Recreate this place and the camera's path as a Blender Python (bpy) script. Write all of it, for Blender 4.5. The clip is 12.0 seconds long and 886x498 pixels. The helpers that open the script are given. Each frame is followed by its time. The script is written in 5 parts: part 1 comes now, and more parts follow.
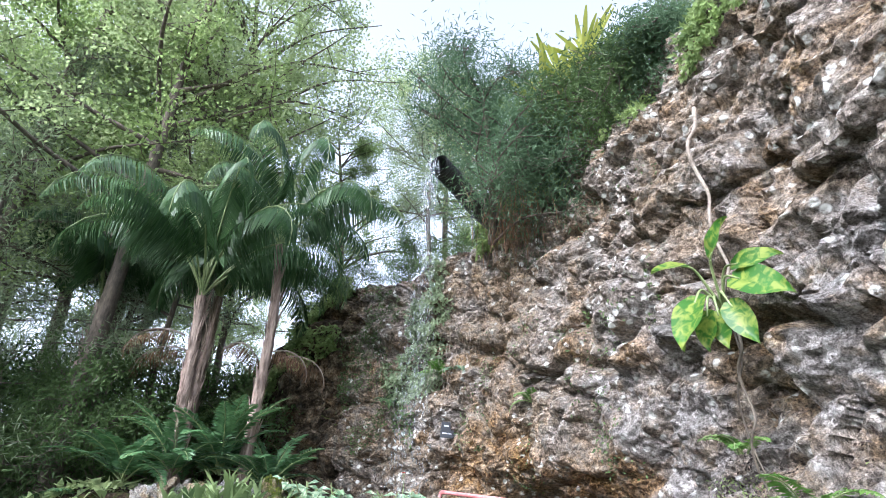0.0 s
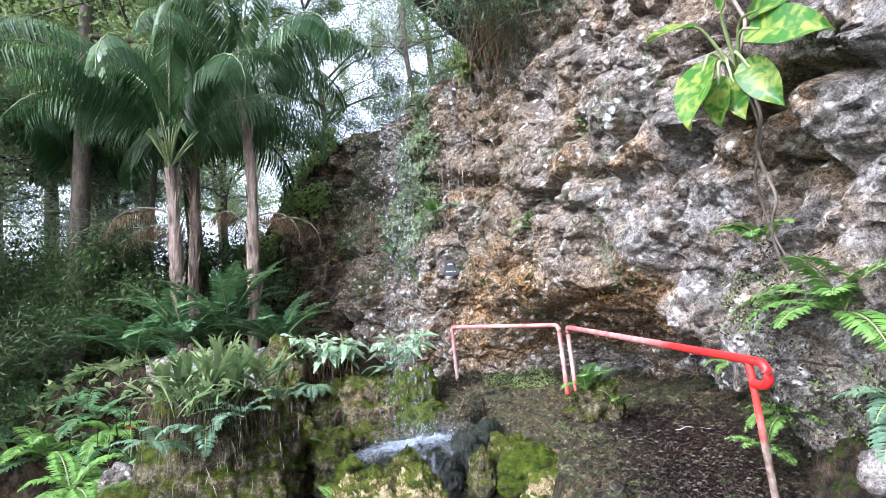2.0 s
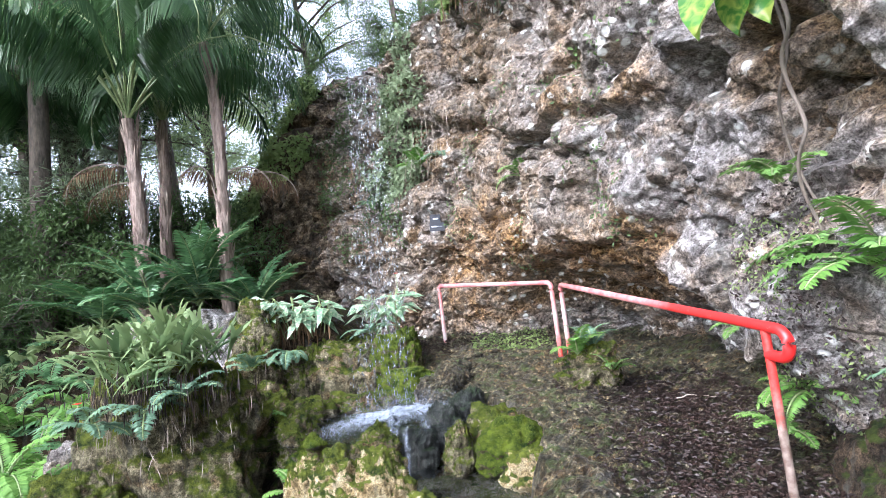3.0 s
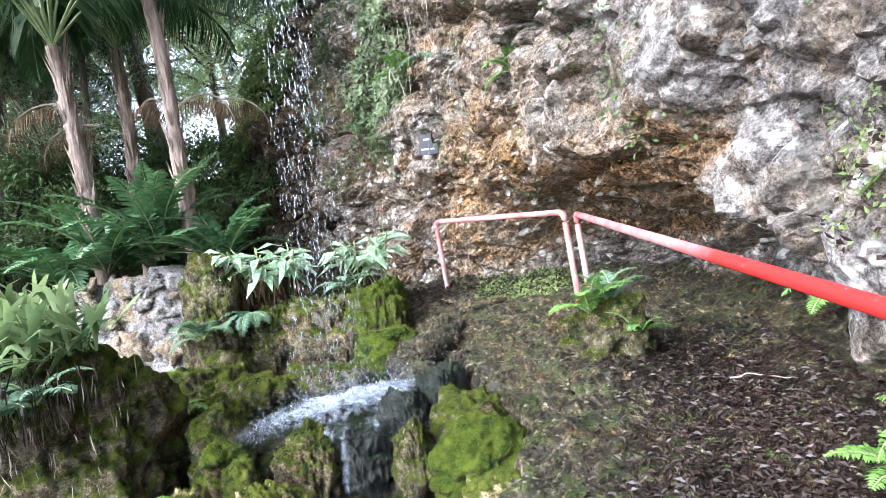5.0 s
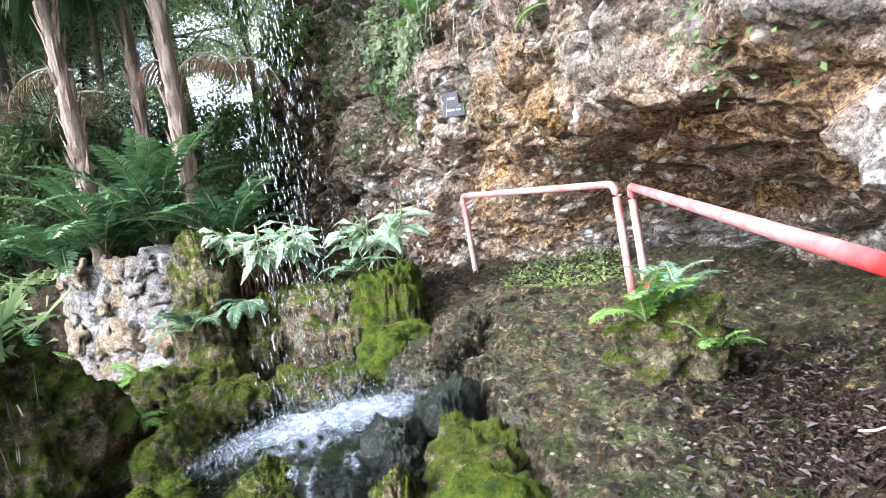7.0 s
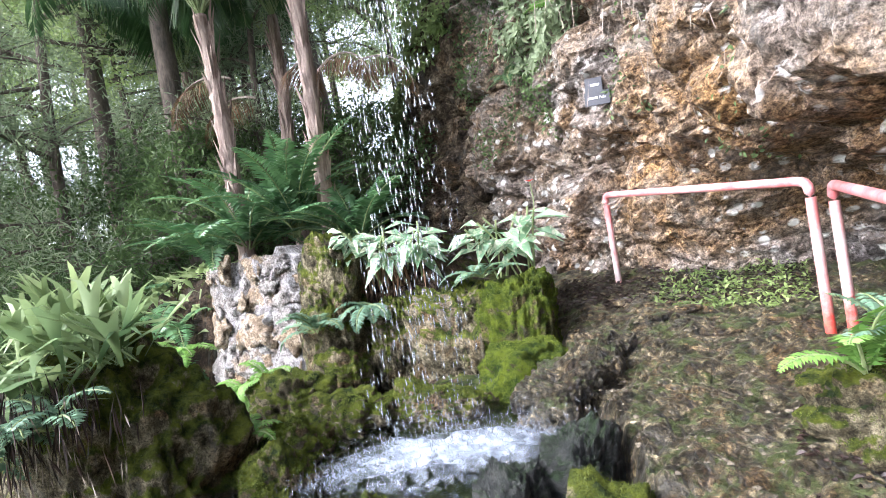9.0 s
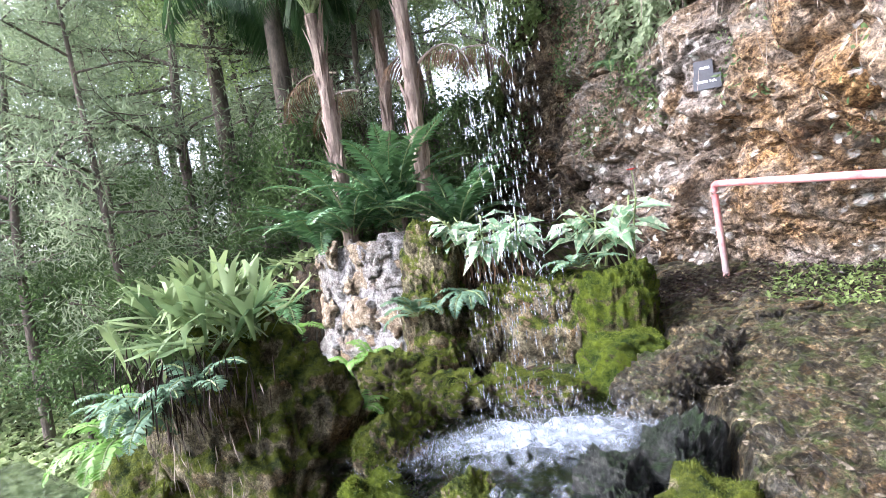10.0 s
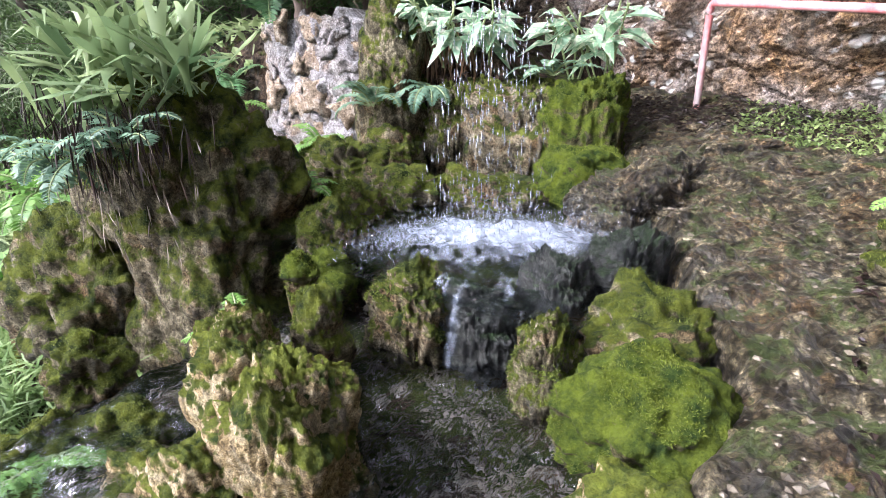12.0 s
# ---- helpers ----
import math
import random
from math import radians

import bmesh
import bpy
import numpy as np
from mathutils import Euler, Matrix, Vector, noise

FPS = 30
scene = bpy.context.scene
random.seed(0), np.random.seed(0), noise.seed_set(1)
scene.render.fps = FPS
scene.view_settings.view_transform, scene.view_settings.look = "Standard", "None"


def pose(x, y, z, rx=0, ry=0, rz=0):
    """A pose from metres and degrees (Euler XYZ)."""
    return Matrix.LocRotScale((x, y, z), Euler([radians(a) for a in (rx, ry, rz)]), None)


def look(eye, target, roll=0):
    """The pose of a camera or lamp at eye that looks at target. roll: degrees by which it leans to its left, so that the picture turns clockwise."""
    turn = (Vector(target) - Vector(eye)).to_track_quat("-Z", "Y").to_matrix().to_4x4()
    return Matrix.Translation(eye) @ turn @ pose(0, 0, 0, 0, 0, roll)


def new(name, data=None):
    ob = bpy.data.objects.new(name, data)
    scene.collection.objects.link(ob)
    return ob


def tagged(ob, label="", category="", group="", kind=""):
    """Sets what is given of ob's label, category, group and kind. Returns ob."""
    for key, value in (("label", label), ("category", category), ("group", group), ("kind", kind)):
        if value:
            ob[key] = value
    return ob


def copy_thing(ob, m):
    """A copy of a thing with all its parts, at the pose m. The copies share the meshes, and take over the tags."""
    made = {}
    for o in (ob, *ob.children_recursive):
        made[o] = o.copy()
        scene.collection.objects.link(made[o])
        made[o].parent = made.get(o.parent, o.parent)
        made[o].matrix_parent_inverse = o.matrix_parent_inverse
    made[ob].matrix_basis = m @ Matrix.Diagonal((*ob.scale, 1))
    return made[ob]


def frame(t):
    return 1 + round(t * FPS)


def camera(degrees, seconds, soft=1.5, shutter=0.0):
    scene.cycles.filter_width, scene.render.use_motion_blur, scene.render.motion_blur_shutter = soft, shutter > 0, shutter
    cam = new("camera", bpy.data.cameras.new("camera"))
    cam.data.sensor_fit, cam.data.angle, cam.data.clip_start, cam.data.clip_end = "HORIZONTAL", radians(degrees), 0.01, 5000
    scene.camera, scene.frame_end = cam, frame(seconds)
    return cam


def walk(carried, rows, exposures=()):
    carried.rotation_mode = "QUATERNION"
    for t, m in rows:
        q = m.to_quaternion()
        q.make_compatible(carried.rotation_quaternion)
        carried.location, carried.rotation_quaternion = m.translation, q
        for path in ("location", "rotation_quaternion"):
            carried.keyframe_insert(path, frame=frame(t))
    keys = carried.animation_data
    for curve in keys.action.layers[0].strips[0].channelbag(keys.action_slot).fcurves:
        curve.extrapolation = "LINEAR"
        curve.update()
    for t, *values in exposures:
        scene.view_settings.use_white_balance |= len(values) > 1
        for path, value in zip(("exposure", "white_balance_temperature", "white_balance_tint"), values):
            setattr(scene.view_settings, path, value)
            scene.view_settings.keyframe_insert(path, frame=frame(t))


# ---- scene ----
cam = camera(78.0, 12.0, soft=0.6)
PATH = [
    (0, (-0.072, -0.189, 1.491), (-0.075, 1.617, 2.35), 1.6),
    (0.5, (-0.058, -0.061, 1.527), (-0.076, 1.818, 2.212), -1.4),
    (1, (0.0, 0.117, 1.517), (-0.04, 2.034, 2.084), -3.2),
    (1.5, (0.139, 0.301, 1.493), (0.098, 2.248, 1.947), -4.7),
    (2, (0.271, 0.564, 1.465), (0.206, 2.532, 1.811), -6.0),
    (2.5, (0.422, 0.904, 1.481), (0.342, 2.886, 1.738), -6.5),
    (3, (0.556, 1.247, 1.513), (0.452, 3.235, 1.701), -7.0),
    (5, (1.218, 2.834, 1.569), (0.873, 4.803, 1.519), -10.3),
    (5.5, (1.319, 3.12, 1.604), (0.93, 5.079, 1.514), -10.2),
    (6, (1.3, 3.479, 1.56), (0.873, 5.43, 1.442), -10.1),
    (6.5, (1.302, 3.671, 1.559), (0.82, 5.608, 1.438), -10.3),
    (8.5, (1.257, 4.287, 1.616), (0.434, 6.109, 1.545), -9.5),
    (9, (1.203, 4.323, 1.615), (0.206, 6.056, 1.571), -9.6),
    (9.5, (1.22, 4.244, 1.636), (0.04, 5.86, 1.611), -9.3),
    (10, (1.211, 4.189, 1.647), (-0.059, 5.734, 1.607), -9.0),
    (10.5, (1.201, 4.17, 1.646), (-0.105, 5.681, 1.539), -8.2),
    (11, (1.143, 4.165, 1.625), (-0.129, 5.684, 1.35), -6.6),
    (11.5, (1.052, 4.23, 1.565), (-0.116, 5.759, 1.019), -3.4),
    (12, (1.02, 4.273, 1.482), (-0.061, 5.798, 0.77), -0.9),
]
EXPOSURES = [(0, 1.12, 5650, 13), (1.5, 1.25, 5600, 16), (3, 1.47, 5600, 16), (5.5, 1.78, 5650, 13), (9.5, 1.88, 5850, 19), (10.5, 1.88, 5800, 21), (12, 1.7, 5850, 23)]
walk(cam, [(t, look(eye, target, roll)) for t, eye, target, roll in PATH], EXPOSURES)

# ---- world, sun, exposure ----
world = bpy.data.worlds.new("world")
scene.world = world
world.use_nodes = True
wn = world.node_tree.nodes
sky = wn.new("ShaderNodeTexSky")
sky.sky_type = "NISHITA"
sky.sun_disc = False
sky.sun_elevation, sky.sun_rotation = radians(38), radians(222)
sky.dust_density, sky.air_density, sky.ozone_density = 4.0, 1.0, 0.6
cloud = wn.new("ShaderNodeHueSaturation")
cloud.inputs["Saturation"].default_value = 0.35
cloud.inputs["Value"].default_value = 1.9
world.node_tree.links.new(sky.outputs[0], cloud.inputs["Color"])
world.node_tree.links.new(cloud.outputs[0], wn["Background"].inputs[0])
wn["Background"].inputs[1].default_value = 0.15
sun = new("sun", bpy.data.lights.new("sun", "SUN"))
sun.data.energy, sun.data.angle, sun.data.color = 1.5, radians(12), (1.0, 0.99, 0.97)
sun.matrix_world = look((-12, -8, 19), (0, 6, 0))

# ---- small tools ----
rng = np.random.default_rng(7)


class Geo:
    """Gathers vertices and quads of one mesh."""

    def __init__(self):
        self.v, self.f, self.n = [], [], 0

    def add(self, v, f):
        v = np.asarray(v, float).reshape(-1, 3)
        self.v.append(v)
        self.f.append(np.asarray(f, int) + self.n)
        self.n += len(v)

    def mesh(self, name, material, smooth=False):
        me = bpy.data.meshes.new(name)
        v = np.concatenate(self.v)
        f = [tuple(q) for block in self.f for q in block.tolist()]
        me.from_pydata(v.tolist(), [], f)
        me.materials.append(material)
        if smooth:
            me.polygons.foreach_set("use_smooth", [True] * len(me.polygons))
        me.update()
        return me


def part(name, geo, material, parent=None, label="", smooth=False):
    ob = new(name, geo.mesh(name, material, smooth) if isinstance(geo, Geo) else geo)
    if parent is not None:
        ob.parent = parent
    if label:
        ob["label"] = label
    return ob


def unit(v):
    v = np.asarray(v, float)
    return v / (np.linalg.norm(v, axis=-1, keepdims=True) + 1e-9)


def smooth_path(points, n):
    """n points on a smooth curve through the given ones."""
    p = np.asarray(points, float)
    t = np.linspace(0, len(p) - 1, n)
    i = np.clip(t.astype(int), 0, len(p) - 2)
    u = (t - i)[:, None]
    q = np.vstack([2 * p[0] - p[1], p, 2 * p[-1] - p[-2]])
    a, b, c, d = q[i], q[i + 1], q[i + 2], q[i + 3]
    return 0.5 * (2 * b + (c - a) * u + (2 * a - 5 * b + 4 * c - d) * u * u + (3 * b - a - 3 * c + d) * u ** 3)


def tube(geo, points, radii, sides=8, caps=True):
    p = np.asarray(points, float)
    n = len(p)
    r = np.broadcast_to(np.asarray(radii, float), (n,))
    d = unit(np.gradient(p, axis=0))
    ref = np.array([0.0, 0.0, 1.0]) if abs(d[:, 2]).mean() < 0.8 else np.array([1.0, 0.0, 0.0])
    a = unit(np.cross(d, ref))
    b = np.cross(d, a)
    ang = np.linspace(0, 2 * np.pi, sides, endpoint=False)
    ring = p[:, None] + r[:, None, None] * (np.cos(ang)[None, :, None] * a[:, None] + np.sin(ang)[None, :, None] * b[:, None])
    k = np.arange(sides)
    k2 = (k + 1) % sides
    f = [np.stack([i * sides + k, i * sides + k2, (i + 1) * sides + k2, (i + 1) * sides + k], 1) for i in range(n - 1)]
    start = geo.n
    v = ring.reshape(-1, 3)
    geo.add(np.vstack([v, p[0], p[-1]]) if caps else v, np.concatenate(f))
    if caps:
        m = n * sides
        geo.f.append(np.stack([k2, k, np.full(sides, m)], 1) + start)
        geo.f.append(np.stack([m - sides + k, m - sides + k2, np.full(sides, m + 1)], 1) + start)


def blades(geo, base, along, up, length, width, bend=0.3):
    """Many leaves, each of two quads: a base, a broad middle and a drooping tip."""
    base, along, up = (np.asarray(x, float).reshape(-1, 3) for x in (base, along, up))
    m = len(base)
    length = np.broadcast_to(np.asarray(length, float), (m,))[:, None]
    width = np.broadcast_to(np.asarray(width, float), (m,))[:, None]
    along = unit(along)
    side = unit(np.cross(along, up))
    nrm = np.cross(side, along)
    mid = base + along * length * 0.5 + nrm * length * bend * 0.12
    tip = base + along * length - nrm * length * bend * 0.35
    w = side * width * 0.5
    v = np.stack([base, mid - w, mid + w, tip], 1).reshape(-1, 3)
    o = np.arange(m)[:, None] * 4
    geo.add(v, o + np.array([0, 1, 3, 2]))


def rand_dirs(n, zmin=-1.0, zmax=1.0):
    z = rng.uniform(zmin, zmax, n)
    a = rng.uniform(0, 2 * np.pi, n)
    r = np.sqrt(np.clip(1 - z * z, 0, 1))
    return np.stack([r * np.cos(a), r * np.sin(a), z], 1)


# ---- materials ----
def material(name):
    m = bpy.data.materials.new(name)
    m.use_nodes = True
    return m, m.node_tree.nodes, m.node_tree.links, m.node_tree.nodes["Principled BSDF"]


def coords(nodes, links, scale=(1, 1, 1)):
    g = nodes.new("ShaderNodeNewGeometry")
    mp = nodes.new("ShaderNodeMapping")
    mp.inputs["Scale"].default_value = scale
    links.new(g.outputs["Position"], mp.inputs["Vector"])
    return mp.outputs[0]


def ntex(nodes, links, vec, scale, detail=4, rough=0.6, distort=0.0):
    t = nodes.new("ShaderNodeTexNoise")
    t.inputs["Scale"].default_value, t.inputs["Detail"].default_value = scale, detail
    t.inputs["Roughness"].default_value, t.inputs["Distortion"].default_value = rough, distort
    links.new(vec, t.inputs["Vector"])
    return t.outputs["Fac"]


def ramp(nodes, links, fac, stops):
    r = nodes.new("ShaderNodeValToRGB")
    el = r.color_ramp.elements
    while len(el) < len(stops):
        el.new(0.5)
    for e, (p, c) in zip(el, stops):
        e.position, e.color = p, (*c, 1) if len(c) == 3 else c
    links.new(fac, r.inputs[0])
    return r.outputs[0]


def step(nodes, links, fac, a, b):
    r = nodes.new("ShaderNodeMapRange")
    r.inputs[1].default_value, r.inputs[2].default_value = a, b
    links.new(fac, r.inputs[0])
    return r.outputs[0]


def mix(nodes, links, fac, a, b, mode="MIX"):
    x = nodes.new("ShaderNodeMix")
    x.data_type, x.blend_type = "RGBA", mode
    for sock, val in ((x.inputs[0], fac), (x.inputs[6], a), (x.inputs[7], b)):
        if isinstance(val, (int, float)):
            sock.default_value = val
        elif isinstance(val, tuple):
            sock.default_value = (*val, 1)
        else:
            links.new(val, sock)
    return x.outputs[2]


def math_node(nodes, links, op, a, b):
    x = nodes.new("ShaderNodeMath")
    x.operation = op
    for sock, val in ((x.inputs[0], a), (x.inputs[1], b)):
        if isinstance(val, (int, float)):
            sock.default_value = val
        else:
            links.new(val, sock)
    return x.outputs[0]


def bump(nodes, links, height, strength, dist, bsdf):
    b = nodes.new("ShaderNodeBump")
    b.inputs["Strength"].default_value, b.inputs["Distance"].default_value = strength, dist
    links.new(height, b.inputs["Height"])
    links.new(b.outputs[0], bsdf.inputs["Normal"])


def rock_material(name, stops, moss=0.0, moss_col=((0.03, 0.06, 0.008), (0.13, 0.17, 0.02)), lichen=0.5, rough=0.9, wet=0.0, ochre=0.35, scale=1.0, grey=0.0, zones=False, clasts=0.0, clast_mix=0.7, relief=0.035):
    m, n, l, b = material(name)
    p = coords(n, l)
    big = ntex(n, l, p, 0.8 * scale, 3, 0.6, 0.2)
    med = ntex(n, l, p, 4.5 * scale, 6, 0.72, 0.1)
    fine = ntex(n, l, p, 28 * scale, 6, 0.75)
    col = ramp(n, l, med, [(0.5 + (q - 0.5) * 0.6, c) for q, c in stops])
    if ochre:
        o = step(n, l, ntex(n, l, coords(n, l, (1, 1, 1.6)), 1.3 * scale, 5, 0.7, 0.25), 0.5 - 0.06 * (ochre > 0.7), 0.68 - 0.08 * (ochre > 0.7))
        o = math_node(n, l, "MULTIPLY", o, ochre)
        if zones:
            warm = n.new("ShaderNodeAttribute")
            warm.attribute_name = "iron"
            patch = step(n, l, ntex(n, l, p, 2.6, 5, 0.7, 0.4), 0.36, 0.6)
            o = math_node(n, l, "MAXIMUM", o, math_node(n, l, "MULTIPLY", warm.outputs["Fac"], patch))
        col = mix(n, l, o, col, ramp(n, l, fine, [(0.4, (0.12, 0.062, 0.022)), (0.6, (0.36, 0.23, 0.105))]))
    if grey:
        pale = ramp(n, l, med, [(0.38, (0.12, 0.114, 0.113)), (0.5, (0.24, 0.232, 0.236)), (0.63, (0.37, 0.362, 0.368))])
        gfac = math_node(n, l, "MULTIPLY", step(n, l, ntex(n, l, p, 0.9 * scale, 4, 0.6, 0.9), 0.46, 0.56), grey)
        if zones:
            cool = n.new("ShaderNodeAttribute")
            cool.attribute_name = "grey"
            gfac = math_node(n, l, "MULTIPLY", math_node(n, l, "MAXIMUM", gfac, math_node(n, l, "MULTIPLY", cool.outputs["Fac"], step(n, l, ntex(n, l, p, 2.2, 4, 0.6, 0.5), 0.36, 0.52))), math_node(n, l, "SUBTRACT", 1.0, math_node(n, l, "MULTIPLY", warm.outputs["Fac"], 0.8)))
        col = mix(n, l, gfac, col, pale)
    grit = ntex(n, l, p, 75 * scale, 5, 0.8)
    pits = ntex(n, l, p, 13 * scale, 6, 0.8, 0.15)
    # bump hollows are darkened in the colour too, as painted crevice shade
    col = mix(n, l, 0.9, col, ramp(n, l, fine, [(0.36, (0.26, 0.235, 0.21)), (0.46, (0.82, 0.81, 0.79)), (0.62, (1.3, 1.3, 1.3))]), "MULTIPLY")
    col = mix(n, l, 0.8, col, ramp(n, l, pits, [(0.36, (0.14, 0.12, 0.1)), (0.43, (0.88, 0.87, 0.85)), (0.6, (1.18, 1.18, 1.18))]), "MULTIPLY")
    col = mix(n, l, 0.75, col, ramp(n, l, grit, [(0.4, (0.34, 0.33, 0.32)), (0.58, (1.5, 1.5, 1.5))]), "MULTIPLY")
    cell = None
    if clasts:
        vec = n.new("ShaderNodeVectorMath")
        vec.operation = "MULTIPLY_ADD"
        warp = n.new("ShaderNodeTexNoise")
        warp.inputs["Scale"].default_value, warp.inputs["Detail"].default_value = clasts * 0.6, 3
        l.new(p, warp.inputs["Vector"])
        l.new(warp.outputs["Color"], vec.inputs[0])
        vec.inputs[1].default_value = (1.1 / clasts,) * 3
        l.new(p, vec.inputs[2])
        v = n.new("ShaderNodeTexVoronoi")
        v.inputs["Scale"].default_value = clasts
        l.new(vec.outputs[0], v.inputs["Vector"])
        tone = n.new("ShaderNodeSeparateColor")
        l.new(v.outputs["Color"], tone.inputs[0])
        col = mix(n, l, clast_mix, col, ramp(n, l, tone.outputs[0], [(0.0, (0.35, 0.33, 0.3)), (0.55, (0.85, 0.84, 0.82)), (0.85, (1.35, 1.33, 1.28)), (1.0, (1.9, 1.88, 1.82))]), "MULTIPLY")
        cell = step(n, l, v.outputs["Distance"], 0.62, 0.2)
        # clast seams, low in the bump, get painted crevice shade as well
        col = mix(n, l, clast_mix, col, ramp(n, l, cell, [(0.0, (0.4, 0.38, 0.35)), (0.4, (1.0, 1.0, 1.0))]), "MULTIPLY")
    streak = ntex(n, l, coords(n, l, (3, 3, 0.5)), 1.6 * scale, 4, 0.6)
    col = mix(n, l, step(n, l, streak, 0.56, 0.72), col, mix(n, l, 0.7, col, (0.1, 0.1, 0.09)))
    if lichen:
        v = n.new("ShaderNodeTexVoronoi")
        v.inputs["Scale"].default_value = 7 * scale
        l.new(p, v.inputs["Vector"])
        spot = math_node(n, l, "MULTIPLY", step(n, l, v.outputs["Distance"], 0.34, 0.24), step(n, l, big, 0.46, 0.52))
        spot = math_node(n, l, "MULTIPLY", spot, step(n, l, med, 0.45, 0.55))
        col = mix(n, l, math_node(n, l, "MULTIPLY", spot, lichen), col, (0.72, 0.73, 0.7))
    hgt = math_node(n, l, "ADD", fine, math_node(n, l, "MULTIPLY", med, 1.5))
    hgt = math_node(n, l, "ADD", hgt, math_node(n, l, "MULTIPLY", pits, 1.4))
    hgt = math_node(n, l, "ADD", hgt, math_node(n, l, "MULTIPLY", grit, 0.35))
    if cell is not None:
        hgt = math_node(n, l, "ADD", hgt, math_node(n, l, "MULTIPLY", cell, 0.9))
    if moss:
        g = n.new("ShaderNodeNewGeometry")
        s = n.new("ShaderNodeSeparateXYZ")
        l.new(g.outputs["Normal"], s.inputs[0])
        up = math_node(n, l, "ADD", math_node(n, l, "MULTIPLY", s.outputs[2], 0.35), ntex(n, l, p, 3.2 * scale, 5, 0.65))
        mk = step(n, l, up, 0.95 - moss * 0.6, 1.05 - moss * 0.6)
        fz = ntex(n, l, p, 90, 3, 0.8)
        col = mix(n, l, mk, col, ramp(n, l, ntex(n, l, p, 9, 5, 0.75), [(0.37, moss_col[0]), (0.63, moss_col[1])]))
        hgt = math_node(n, l, "ADD", hgt, math_node(n, l, "MULTIPLY", math_node(n, l, "MULTIPLY", mk, fz), 1.2))
    l.new(col, b.inputs["Base Color"])
    if wet:
        r = n.new("ShaderNodeMapRange")
        r.inputs[3].default_value, r.inputs[4].default_value = 0.12, 0.75
        l.new(med, r.inputs[0])
        l.new(r.outputs[0], b.inputs["Roughness"])
    else:
        b.inputs["Roughness"].default_value = rough
    b.inputs["Specular IOR Level"].default_value = 0.5 if wet else 0.15
    bump(n, l, hgt, 1.0, relief, b)
    return m


def leaf_material(name, dark, light, back=0.35, rough=0.5, edge=None):
    m, n, l, b = material(name)
    g = n.new("ShaderNodeNewGeometry")
    info = n.new("ShaderNodeObjectInfo")
    vary = math_node(n, l, "FRACT", math_node(n, l, "ADD", g.outputs["Random Per Island"], info.outputs["Random"]), 0.0)
    col = ramp(n, l, vary, [(0.0, dark), (1.0, light)])
    col = mix(n, l, 0.5, col, ramp(n, l, ntex(n, l, coords(n, l), 1.2, 3), [(0.3, tuple(c * 0.6 for c in dark)), (0.7, tuple(min(c * 1.3, 1) for c in light))]))
    l.new(col, b.inputs["Base Color"])
    b.inputs["Roughness"].default_value = rough
    b.inputs["Specular IOR Level"].default_value = 0.3
    t = n.new("ShaderNodeBsdfTranslucent")
    l.new(col, t.inputs["Color"])
    mx = n.new("ShaderNodeMixShader")
    mx.inputs[0].default_value = back
    l.new(b.outputs[0], mx.inputs[1])
    l.new(t.outputs[0], mx.inputs[2])
    l.new(mx.outputs[0], n["Material Output"].inputs[0])
    return m


def plain_material(name, a, c, scale=12.0, rough=0.7, metallic=0.0, stretch=(1, 1, 1), relief=0.4, dist=0.01):
    m, n, l, b = material(name)
    p = coords(n, l, stretch)
    f = ntex(n, l, p, scale, 6, 0.7)
    f2 = ntex(n, l, p, scale * 0.2, 3, 0.6)
    col = mix(n, l, 0.5, ramp(n, l, f, [(0.38, a), (0.62, c)]), ramp(n, l, f2, [(0.4, a), (0.6, c)]))
    l.new(col, b.inputs["Base Color"])
    b.inputs["Roughness"].default_value, b.inputs["Metallic"].default_value = rough, metallic
    bump(n, l, f, relief, dist, b)
    return m


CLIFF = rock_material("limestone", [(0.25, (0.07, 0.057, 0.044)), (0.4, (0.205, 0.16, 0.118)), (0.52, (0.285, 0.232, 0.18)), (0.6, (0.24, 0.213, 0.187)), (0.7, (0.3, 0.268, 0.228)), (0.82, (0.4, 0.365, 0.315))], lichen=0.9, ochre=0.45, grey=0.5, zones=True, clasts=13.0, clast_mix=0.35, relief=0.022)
# algae-stained rock, with the shade of the trees put into its colour too
STAINED_SHADED = rock_material("stained_shaded_limestone", [(0.3, (0.02, 0.016, 0.012)), (0.45, (0.065, 0.05, 0.036)), (0.58, (0.12, 0.095, 0.065)), (0.75, (0.26, 0.22, 0.16))], lichen=0.0, ochre=0.35, moss=0.2)
BED = rock_material("wet_stream_bed", [(0.25, (0.014, 0.013, 0.008)), (0.42, (0.055, 0.047, 0.026)), (0.55, (0.115, 0.1, 0.058)), (0.68, (0.235, 0.208, 0.135)), (0.82, (0.4, 0.365, 0.265))], lichen=0.0, ochre=0.5, wet=0.6, moss=0.27, moss_col=((0.022, 0.036, 0.008), (0.09, 0.115, 0.03)), scale=2.0, clasts=26.0, clast_mix=0.85)
MOSSY = rock_material("mossy_rock", [(0.3, (0.035, 0.03, 0.018)), (0.5, (0.13, 0.115, 0.07)), (0.7, (0.3, 0.27, 0.18))], lichen=0.0, moss=0.66, moss_col=((0.014, 0.027, 0.005), (0.13, 0.155, 0.018)), ochre=0.5, scale=2.0)
MOSS = rock_material("moss_cushion", [(0.3, (0.03, 0.03, 0.012)), (0.6, (0.1, 0.1, 0.045))], lichen=0.0, moss=0.95, moss_col=((0.02, 0.042, 0.005), (0.125, 0.165, 0.014)), ochre=0.2, scale=2.0)
